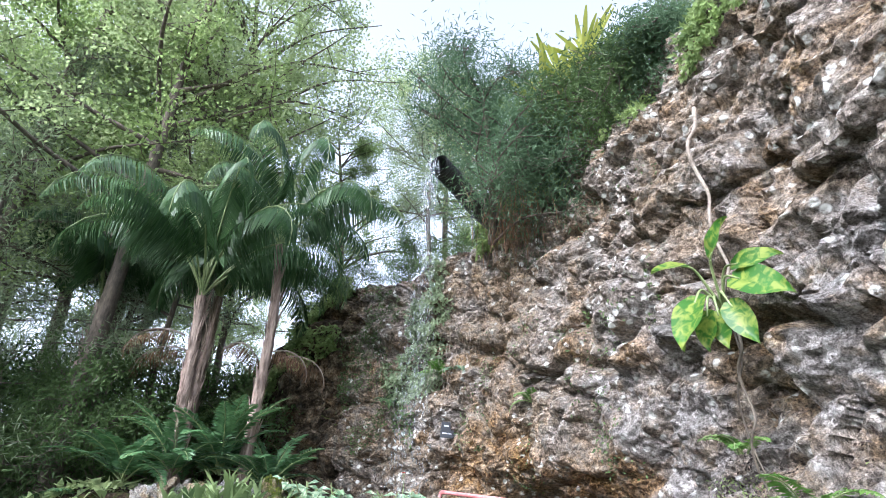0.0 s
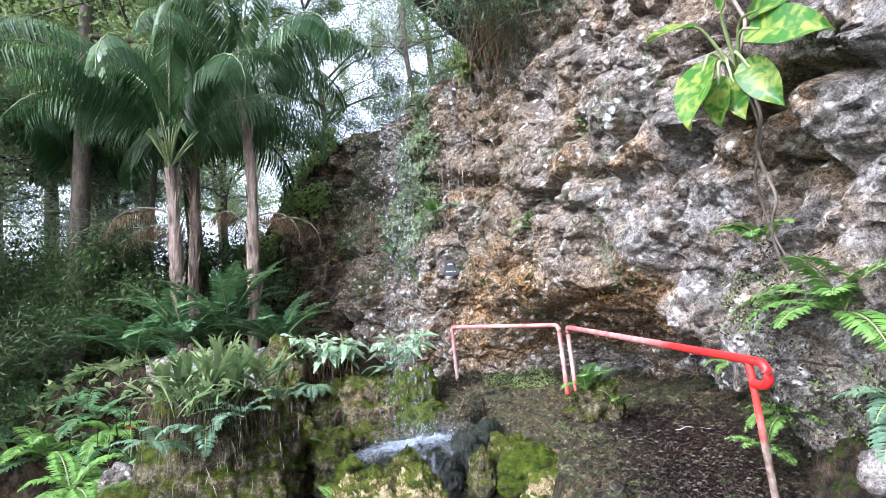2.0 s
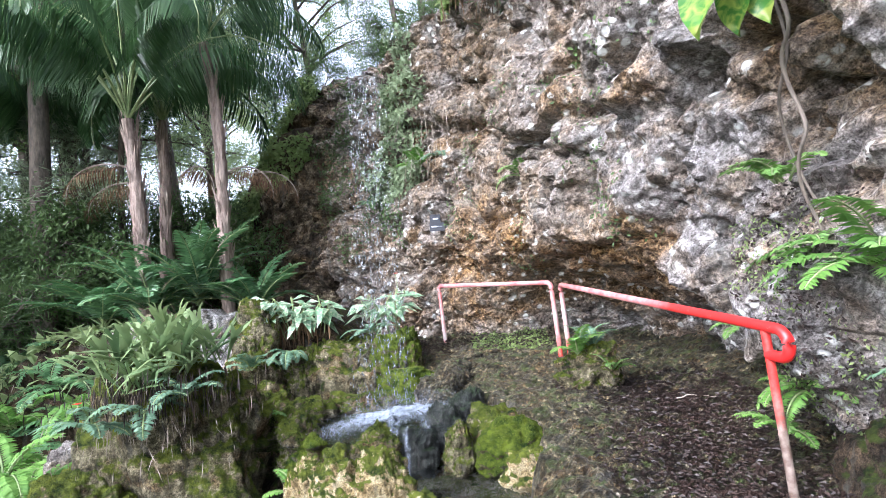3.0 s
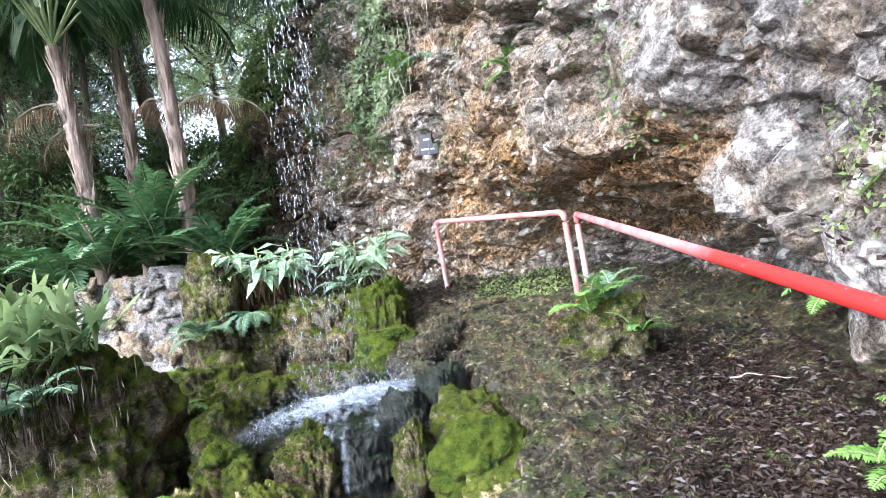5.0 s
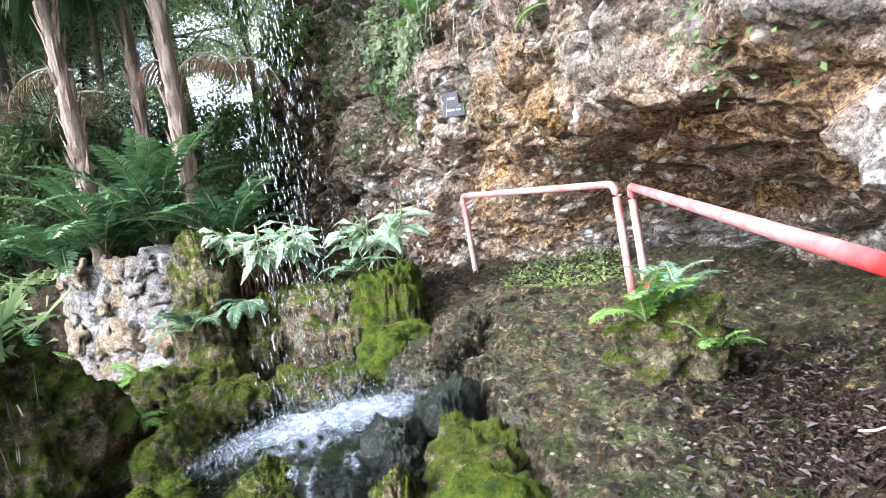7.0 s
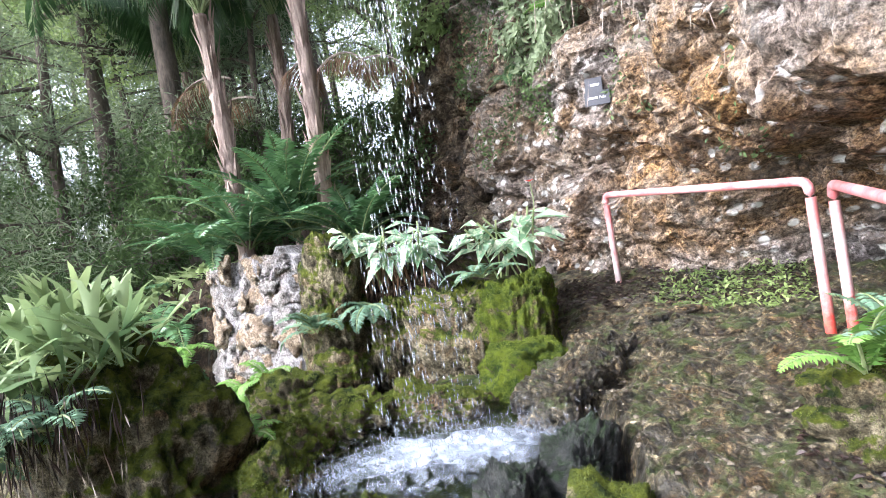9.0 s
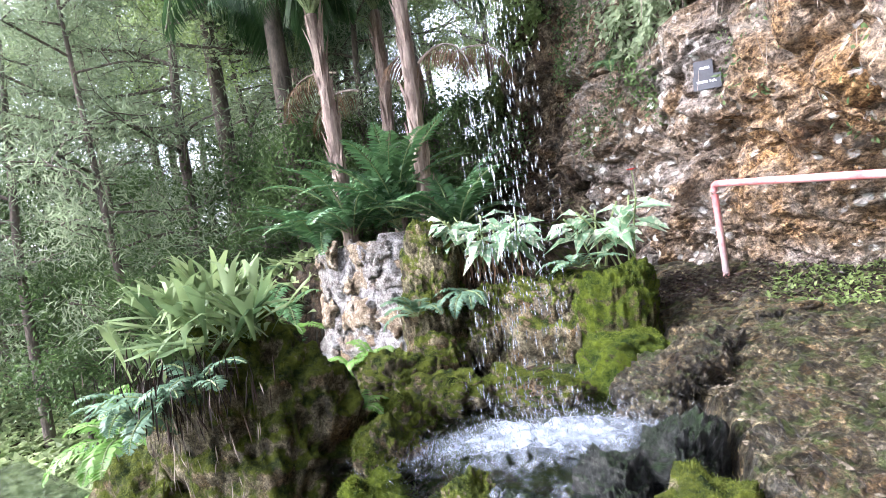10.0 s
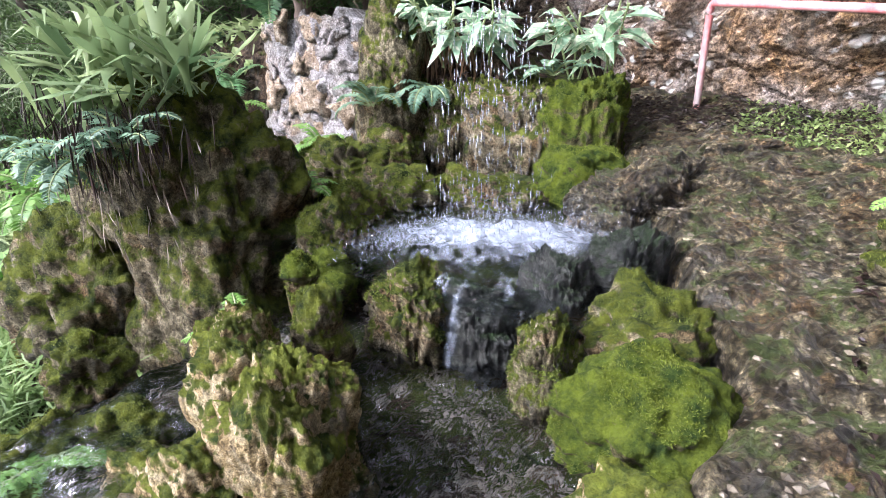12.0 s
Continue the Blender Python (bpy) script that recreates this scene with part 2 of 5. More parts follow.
DARKROCK = rock_material("wet_black_rock", [(0.3, (0.008, 0.01, 0.009)), (0.55, (0.03, 0.036, 0.032)), (0.75, (0.09, 0.1, 0.085))], lichen=0.0, moss=0.42, moss_col=((0.01, 0.02, 0.008), (0.03, 0.055, 0.02)), wet=0.8, ochre=0.0, scale=2.5)
YELLOW = rock_material("yellow_travertine", [(0.3, (0.17, 0.13, 0.06)), (0.45, (0.42, 0.33, 0.17)), (0.65, (0.64, 0.56, 0.36))], lichen=0.0, moss=0.6, moss_col=((0.025, 0.045, 0.008), (0.17, 0.2, 0.025)), ochre=0.4, scale=2.5)
MORTAR = rock_material("mortar", [(0.3, (0.16, 0.15, 0.14)), (0.45, (0.34, 0.33, 0.325)), (0.7, (0.5, 0.495, 0.5))], lichen=0.0, moss=0.12, ochre=0.45, scale=1.6)
SOIL = rock_material("soil", [(0.3, (0.014, 0.01, 0.007)), (0.5, (0.05, 0.036, 0.024)), (0.7, (0.12, 0.085, 0.055))], lichen=0.0, moss=0.36, moss_col=((0.014, 0.026, 0.006), (0.07, 0.09, 0.016)), ochre=0.15, scale=2.0)
BARK = plain_material("palm_bark", (0.1, 0.065, 0.05), (0.38, 0.3, 0.25), 12, 0.85, stretch=(3, 3, 0.35), relief=0.8, dist=0.02)
DARKBARK = plain_material("dark_bark", (0.05, 0.042, 0.034), (0.18, 0.145, 0.115), 14, 0.9, stretch=(2, 2, 0.6), relief=0.8, dist=0.02)
ROOT = plain_material("root", (0.14, 0.11, 0.085), (0.36, 0.31, 0.26), 20, 0.85)
DEAD = leaf_material("dead_leaf", (0.06, 0.035, 0.02), (0.24, 0.15, 0.085), 0.2, 0.8)
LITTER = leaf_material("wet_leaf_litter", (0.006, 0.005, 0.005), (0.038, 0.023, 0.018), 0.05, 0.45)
FEATHER = leaf_material("feathery_needles", (0.12, 0.17, 0.1), (0.34, 0.41, 0.25), 0.55)
BROAD = leaf_material("broad_leaf", (0.11, 0.18, 0.06), (0.36, 0.46, 0.18), 0.6)
PALE = leaf_material("pale_leaf", (0.19, 0.27, 0.11), (0.46, 0.54, 0.28), 0.6)
PALM = leaf_material("palm_leaflet", (0.022, 0.062, 0.024), (0.085, 0.16, 0.06), 0.35, 0.35)
CYCAD = leaf_material("cycad_leaflet", (0.025, 0.085, 0.036), (0.14, 0.26, 0.11), 0.3, 0.35)
FERN = leaf_material("fern_leaflet", (0.06, 0.16, 0.03), (0.2, 0.36, 0.08), 0.35)
GREYFERN = leaf_material("blue_green_fern", (0.07, 0.15, 0.09), (0.2, 0.31, 0.2), 0.3)
STAG = leaf_material("staghorn_leaf", (0.05, 0.11, 0.045), (0.3, 0.38, 0.17), 0.35)
GRASS = leaf_material("grass_blade", (0.08, 0.16, 0.04), (0.24, 0.34, 0.12), 0.35)
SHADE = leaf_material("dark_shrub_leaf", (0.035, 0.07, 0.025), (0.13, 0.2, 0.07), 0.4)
STALK = plain_material("green_stalk", (0.12, 0.17, 0.06), (0.26, 0.32, 0.14), 20, 0.6)

# ---- structure: cliff, ground, stream bed, water ----
def fbm(p, scale, octaves=4, seed=0.0):
    return noise.fractal(Vector((p[0] * scale + seed, p[1] * scale - seed, p[2] * scale + seed * 0.7)), 1.0, 2.1, octaves)


def cells(p, scale, seed=0.0):
    d, q = noise.voronoi(Vector((p[0] * scale + seed, p[1] * scale, p[2] * scale * 1.25 - seed)))
    return min(d[1] - d[0], 0.3) + 0.3 * noise.noise(q[0] * 7.3)


# foot x, foot y, face x, face y, crest x, crest y, crest height
RIM = np.array([
    (-12.0, 17.5, -12.0, 17.5, -12.0, 19.0, 3.2),
    (-7.0, 15.0, -7.0, 15.2, -7.0, 17.0, 3.8),
    (-4.4, 13.2, -4.4, 13.3, -4.5, 14.0, 4.9),
    (-2.6, 12.0, -2.6, 12.0, -2.6, 12.6, 6.2),
    (-1.2, 10.7, -1.2, 10.8, -1.0, 11.4, 6.2),
    (0.15, 10.0, 0.05, 9.85, 0.3, 10.0, 6.3),
    (1.75, 9.6, 0.95, 8.6, 1.1, 9.0, 6.7),
    (2.8, 8.9, 1.45, 7.7, 1.9, 8.0, 7.3),
    (3.2, 7.2, 2.0, 6.3, 2.7, 6.7, 7.6),
    (2.95, 5.4, 2.4, 5.1, 3.1, 5.2, 7.4),
    (2.65, 3.6, 2.75, 3.4, 3.4, 3.6, 7.6),
    (2.75, 1.0, 2.9, 1.0, 3.6, 1.0, 7.8),
    (3.0, -4.0, 3.2, -4.0, 4.2, -4.0, 7.6),
])
RIM_S = np.r_[0, np.cumsum(np.hypot(*np.diff(RIM[:, 2:4], axis=0).T))]
# heights between which the face gives way to the hollow under it
CAVE_HI = [2.0, 2.0, 2.0, 2.2, 2.4, 2.4, 2.5, 2.25, 1.75, 1.05, 0.6, 0.6, 0.6]
CAVE_LO = [1.0, 1.0, 1.0, 1.0, 1.0, 0.8, 0.75, 0.85, 0.85, 0.5, 0.2, 0.2, 0.2]
# height of the long crack across the face
CRACK = [4.6, 4.6, 4.6, 4.6, 4.5, 4.3, 3.85, 3.35, 3.05, 2.9, 2.7, 2.6, 2.6]
rim_fine = smooth_path(RIM, 400)
rim_len = np.r_[0, np.cumsum(np.hypot(*np.diff(rim_fine[:, 2:4], axis=0).T))]


def cliff_point(s, h):
    """The bare face at s metres along it; h is 0 at the foot and 1 at the crest."""
    q = [np.interp(s, rim_len, rim_fine[:, k]) for k in range(7)]
    z = -0.6 + h * (q[6] + 0.6)
    hi, lo = (np.interp(s, RIM_S, k) for k in (CAVE_HI, CAVE_LO))
    cave = min(max((hi - z) / (hi - lo), 0.0), 1.0)
    cave = cave * cave * (3 - 2 * cave)
    back = min(max((z - 3.6) / max(q[6] - 3.6, 0.5), 0.0), 1.2) ** 1.5
    x = q[2] + (q[0] - q[2]) * cave + (q[4] - q[2]) * back
    y = q[3] + (q[1] - q[3]) * cave + (q[5] - q[3]) * back
    return x, y, z


def cliff_out(s):
    a, b = (np.array([np.interp(s + e, rim_len, rim_fine[:, k]) for k in (2, 3)]) for e in (-0.6, 0.6))
    t = unit(b - a)
    return np.array([t[1], -t[0], 0.0])


def cliff_surface(s, h):
    x, y, z = cliff_point(s, h)
    o = cliff_out(s)
    p = (x, y, z)
    crack = np.interp(s, RIM_S, CRACK) + 0.3 * fbm((s * 0.6, 0, 3), 1.0, 4)
    w = (p[0] + 0.3 * fbm(p, 1.3, 3, 31.0), p[1] + 0.3 * fbm(p, 1.3, 3, 37.0), p[2] + 0.25 * fbm(p, 1.3, 3, 41.0))
    d = 0.2 * fbm(p, 0.5, 3, 4.0) + 0.75 * (cells(w, 0.75, 2.0) - 0.2) + 0.3 * (cells(w, 1.9, 5.0) - 0.2) + 0.06 * fbm(p, 3.2, 5, 1.0)
    d += 0.12 * (cells(w, 4.6, 9.0) - 0.2) + 0.06 * (cells(w, 10.0, 13.0) - 0.2) - 0.14 * (noise.turbulence(Vector(p) * 1.9, 4, True) - 0.6)
    gape = 0.5 + 0.7 * fbm(p, 0.8, 2, 8.0)
    d -= 0.34 * math.exp(-((z - crack) / 0.075) ** 2) * max(gape, 0.15) - 0.1 * math.exp(-((z - crack - 0.28) / 0.16) ** 2)
    return x + o[0] * d, y + o[1] * d, z + 0.1 * fbm(p, 1.7, 3, 21.0)


def ease(a, b, x):
    t = min(max((x - a) / (b - a), 0.0), 1.0)
    return t * t * (3 - 2 * t)


def mineral_zones(s, z):
    """How far iron stains and blue grey stone take over the beige rock."""
    j = 0.5 * fbm((s, 0.0, z), 0.9, 4, 17.0)
    lip = np.interp(s, RIM_S, CAVE_HI)
    iron = ease(RIM_S[5] - 0.7, RIM_S[5] + 0.5, s + j) * (1 - ease(RIM_S[8] - 0.2, RIM_S[8] + 0.6, s + j)) * (1 - ease(lip - 0.1, lip + 0.6, z + j)) * ease(0.95, 1.35, z + 0.4 * j)
    iron = max(iron, 0.7 * ease(0.15, 0.5, fbm((s, 2.0, z * 1.3), 0.75, 4, 29.0)))
    grey = ease(RIM_S[7] + 0.2, RIM_S[8], s + 1.2 * j) * (1 - ease(3.0, 4.6, z + 1.5 * j))
    grey = max(0.9 * grey, 0.7 * ease(0.2, 0.5, fbm((s, 5.0, z), 0.7, 4, 23.0)), 0.9 * ease(RIM_S[5], RIM_S[6], s) * (1 - ease(0.95, 1.3, z + 0.4 * j)))
    return iron, grey


def stations(total, dense0, dense1, fine, coarse):
    out, s = [0.0], 0.0
    while s < total:
        s += fine if dense0 < s < dense1 else coarse
        out.append(min(s, total))
    return out


def build_cliff():
    ss = stations(rim_len[-1], RIM_S[3] - 0.5, RIM_S[10] + 1.0, 0.03, 0.12)
    hs = np.linspace(0, 1, 270)
    v = [cliff_surface(s, h) for s in ss for h in hs]
    n = len(hs)
    i, j = np.meshgrid(np.arange(len(ss) - 1), np.arange(n - 1), indexing="ij")
    a = (i * n + j).ravel()
    g = Geo()
    g.add(v, np.stack([a, a + n, a + n + 1, a + 1], 1))
    # the plateau behind the crest
    top = []
    for k, s in enumerate(ss):
        x, y, z = v[k * n + n - 1]
        o = cliff_out(s)
        for w in (0.5, 2.0, 6.0, 14.0):
            top.append((x - o[0] * w, y - o[1] * w, z + 0.1 * w ** 0.6 + 0.2 * fbm((x, y, w), 0.4, 2)))
    base = np.array(v).reshape(len(ss), n, 3)[:, -1]
    grid = np.concatenate([base[:, None], np.array(top).reshape(len(ss), 4, 3)], 1)
    i, j = np.meshgrid(np.arange(len(ss) - 1), np.arange(4), indexing="ij")
    a = (i * 5 + j).ravel()
    g.add(grid.reshape(-1, 3), np.stack([a, a + 5, a + 6, a + 1], 1))
    ob = part("cliff", g, CLIFF)
    iron, grey = zip(*(mineral_zones(s, q[2]) for k, s in enumerate(ss) for q in v[k * n:(k + 1) * n]))
    rest = [0.0] * (len(ob.data.vertices) - len(iron))
    for nm, val in (("iron", iron), ("grey", grey)):
        ob.data.attributes.new(nm, "FLOAT", "POINT").data.foreach_set("value", list(val) + rest)
    # left of the edge: stained stone whose colour also holds tree shade
    ob.data.materials.append(STAINED_SHADED)
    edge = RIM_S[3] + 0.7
    stain_shade = [1 if ss[k] + 0.5 * fbm((ss[k], 0, hs[m] * 7), 0.9, 3, 6.0) < edge else 0 for k in range(len(ss) - 1) for m in range(n - 1)]
    ob.data.polygons.foreach_set("material_index", stain_shade + [0] * (len(ob.data.polygons) - len(stain_shade)))
    return tagged(ob, "pitted beige and grey limestone cliff with ledges and white lichen", "cliff", kind="structure")


cliff = build_cliff()


def bed_height(x, y):
    z = np.interp(y, [-6, 2.0, 4.0, 5.5, 6.5, 7.5, 8.3, 9.2, 10.0, 12], [-0.1, 0.08, 0.26, 0.37, 0.43, 0.52, 0.64, 0.82, 0.95, 1.1])
    return z


def bed_edge(y):
    return np.interp(y, [0, 3.0, 4.4, 5.3, 5.8, 6.3, 6.8, 7.3, 8.0, 8.6, 9.3, 10], [0.0, 0.15, 0.55, 0.78, 0.86, 0.82, 0.5, 0.3, -0.25, -0.4, -0.9, -1.4])


def blend(a, b, t):
    t = min(max(t, 0.0), 1.0)
    t = t * t * (3 - 2 * t)
    return a + (b - a) * t


def ground_height(x, y):
    """One sheet: the slab, the pools beside it, the raised bed behind and the wooded slope beyond."""
    bed = bed_height(x, y)
    e = bed_edge(y)
    low = -0.12 if y > 4.2 else bed - 0.1
    if y > 4.0:
        low = blend(bed - 0.1, -0.12, (y - 4.0) / 0.5)
    low = blend(low, 0.22, (y - 6.1) / 0.3)              # splash basin
    low = blend(low, 0.42, (y - 7.7) / 0.3)
    low = blend(low, 1.12, (y - 8.45) / 0.25)             # behind the moss wall
    if x < -1.2:
        wild = blend(-0.75, 0.25, (y - 5.6) / 1.5)
        wild = blend(wild, 1.6, (y - 8.3) / 0.5)
        low = blend(low, wild, (-1.2 - x) / 0.7)
    z = blend(low, bed - 0.3, (x - e + 0.02) / 0.12) if y > 2.8 else bed - 0.04
    if x < -3.6:
        far = -0.9 + max(0.0, (y - 7.0)) * 0.12 + max(0.0, -x - 9) * 0.16
        z = blend(z, far, (-3.6 - x) / 1.6) if y < 8.4 else blend(z, max(far, 0.4), (-5.4 - x) / 2.5)
    if y < 3.5 and x < 0.6:
        z = blend(z, -0.6, (0.0 - x) / 2.0)
    away = math.hypot(x, y - 6)
    if away > 14:
        z = blend(z, 3.0 + 0.02 * away, (away - 14) / 24)
    rough = 0.05 * fbm((x, y, 0), 1.3, 4) + 0.02 * fbm((x, y, 3), 6.0, 3)
    return z + rough * (1.0 if x < e - 0.1 else 0.35)


def build_ground():
    n = 330
    u = np.linspace(-1, 1, n)
    xs = 0.2 + 3.2 * np.sinh(4.9 * u)
    ys = 7.0 + 3.2 * np.sinh(4.9 * u)
    v = [(x, y, ground_height(x, y)) for x in xs for y in ys]
    i, j = np.meshgrid(np.arange(n - 1), np.arange(n - 1), indexing="ij")
    a = (i * n + j).ravel()
    g = Geo()
    g.add(v, np.stack([a, a + n, a + n + 1, a + 1], 1))
    return tagged(part("ground", g, SOIL, smooth=True), "dark brown soil strewn with dead leaves", "ground", kind="structure")


build_ground()


def bed_surface(x, y):
    p = (x, y, 0.0)
    z = bed_height(x, y) + 0.05 * fbm(p, 1.6, 3, 3.0) + 0.05 * (cells(p, 2.2, 1.0) - 0.2) + 0.05 * fbm(p, 5.0, 5, 9.0) + 0.06 * (cells(p, 6.0, 4.0) - 0.2) + 0.05 * (cells(p, 14.0, 6.0) - 0.2) + 0.12 * min(max((x - 2.5) / 0.6, 0), 1)
    channel = math.exp(-((x - 2.0 - 0.15 * math.sin(y * 2)) / 0.45) ** 2) * (1 if y < 7.5 else 0.3)
    return z - 0.07 * channel


def build_bed():
    ys = np.arange(2.6, 10.25, 0.024)
    m = 150
    v = []
    for y in ys:
        e = bed_edge(y) + 0.12 * fbm((0, y, 0), 1.5, 3)
        for k in range(m):
            t = k / (m - 1)
            x = e + (3.9 - e) * (t ** 1.1)
            z = bed_surface(x, y)
            if t < 0.05:
                z -= 0.45 * (1 - t / 0.05) ** 1.5
                x -= 0.02 * (1 - t / 0.05)
            v.append((x, y, z))
    i, j = np.meshgrid(np.arange(len(ys) - 1), np.arange(m - 1), indexing="ij")
    a = (i * m + j).ravel()
    g = Geo()
    g.add(v, np.stack([a, a + 1, a + m + 1, a + m], 1))
    return tagged(part("stream_bed", g, BED), "wet brown and ochre travertine stream bed with pebbles", "stream bed", kind="structure")


build_bed()

WATER, n_, l_, b_ = material("pool_water")
b_.inputs["Base Color"].default_value = (0.42, 0.46, 0.54, 1)
b_.inputs["Roughness"].default_value = 0.06
b_.inputs["IOR"].default_value = 1.33
b_.inputs["Transmission Weight"].default_value = 1.0
b_.inputs["Specular IOR Level"].default_value = 0.8
bump(n_, l_, ntex(n_, l_, coords(n_, l_, (1.6, 0.8, 1)), 17, 2, 0.5, 0.5), 1.0, 0.025, b_)


def water_sheet(name, outline, z, label, ripple=0.012, cell=0.05):
    xs, ys = zip(*outline)
    x0, x1, y0, y1 = min(xs), max(xs), min(ys), max(ys)
    nx, ny = int((x1 - x0) / cell) + 2, int((y1 - y0) / cell) + 2
    v = [(x, y, z + ripple * (fbm((x, y, 7), 5.0, 3) + (0.7 * fbm((x, y, 3), 17.0, 2) if cell < 0.05 else 0))) for x in np.linspace(x0, x1, nx) for y in np.linspace(y0, y1, ny)]
    i, j = np.meshgrid(np.arange(nx - 1), np.arange(ny - 1), indexing="ij")
    a = (i * ny + j).ravel()
    g = Geo()
    g.add(v, np.stack([a, a + ny, a + ny + 1, a + 1], 1))
    ob = part(name, g, WATER, smooth=True)
    ob.visible_shadow = False
    return tagged(ob, label, "water", kind="structure")


water_sheet("water_splash_pool", [(-1.7, 6.05), (0.35, 7.9)], 0.4, "clear churning water under the falls", 0.02, 0.03)
water_sheet("water_lower_pool", [(-1.3, 4.3), (0.95, 6.2)], 0.08, "dark rippled pool water below the rocks", 0.03, 0.022)
water_sheet("water_pond", [(-9.0, 0.0), (-1.4, 6.2)], -0.62, "still green pond water", 0.004, 0.15)


# ---- boulders ----
TUFT = leaf_material("moss_tuft", (0.022, 0.045, 0.006), (0.16, 0.2, 0.02), 0.3)

def boulder(name, c, r, mat, label, seed, rough=0.25, category="rock", parts=4, drip=0.0, square=0.0):
    me = bpy.data.meshes.new(name)
    bm = bmesh.new()
    bmesh.ops.create_icosphere(bm, subdivisions=parts + (2 if 0.2 <= max(r) and parts > 2 else 1), radius=1.0)
    for vert in bm.verts:
        d = vert.co.normalized()
        if square:
            d = Vector([math.copysign(abs(q) ** (1 - square), q) for q in d])
        p = (d.x * r[0] + seed * 3.1, d.y * r[1], d.z * r[2])
        k = 1 + rough * (0.9 * fbm(p, 1.6 / max(r), 4, seed) + 0.9 * (cells(p, 1.5 / max(r), seed) - 0.2) + 0.35 * (cells(p, 6.0, seed) - 0.2))
        k += drip * 0.12 * fbm((d.x * 5, d.y * 5, d.z * 0.8), 2.2, 3, seed)
        k += 0.03 / max(r) * fbm(p, 11.0, 4, seed) - 0.035 / max(r) * (noise.turbulence(Vector(p) * 5.0, 3, True) - 0.5)
        vert.co = Vector((c[0] + d.x * r[0] * k, c[1] + d.y * r[1] * k, c[2] + d.z * r[2] * k))
    bm.to_mesh(me)
    bm.free()
    me.materials.append(mat)
    me.polygons.foreach_set("use_smooth", [True] * len(me.polygons))
    ob = tagged(new(name, me), label, category)
    if mat is CLIFF:
        me.attributes.new("grey", "FLOAT", "POINT").data.foreach_set("value", [0.8] * len(me.vertices))
    if mat is MOSS or mat is MOSSY:
        cs = np.array([q.center for q in me.polygons])
        ns = np.array([q.normal for q in me.polygons])
        ok = np.nonzero(ns[:, 2] > (-0.1 if mat is MOSS else 0.25))[0]
        pick = rng.choice(ok, min(int(9000 + 14000 * max(max(r) - 0.3, 0)), len(ok)), replace=False)
        pick = np.array([i for i in pick if fbm(cs[i], 3.0, 3, 2.0) > -0.12])
        g = Geo()
        m = len(pick)
        blades(g, cs[pick] - ns[pick] * 0.002, ns[pick] + rng.normal(0, 0.45, (m, 3)) + np.array([0, 0, -0.4 if drip > 0.5 else 0.1]), rng.normal(0, 1, (m, 3)), 0.015 * rng.uniform(0.5, 1.5, m), 0.0036, 0.4)
        tagged(part("moss", g, TUFT, ob), "short green moss", kind="stuff")
    return ob


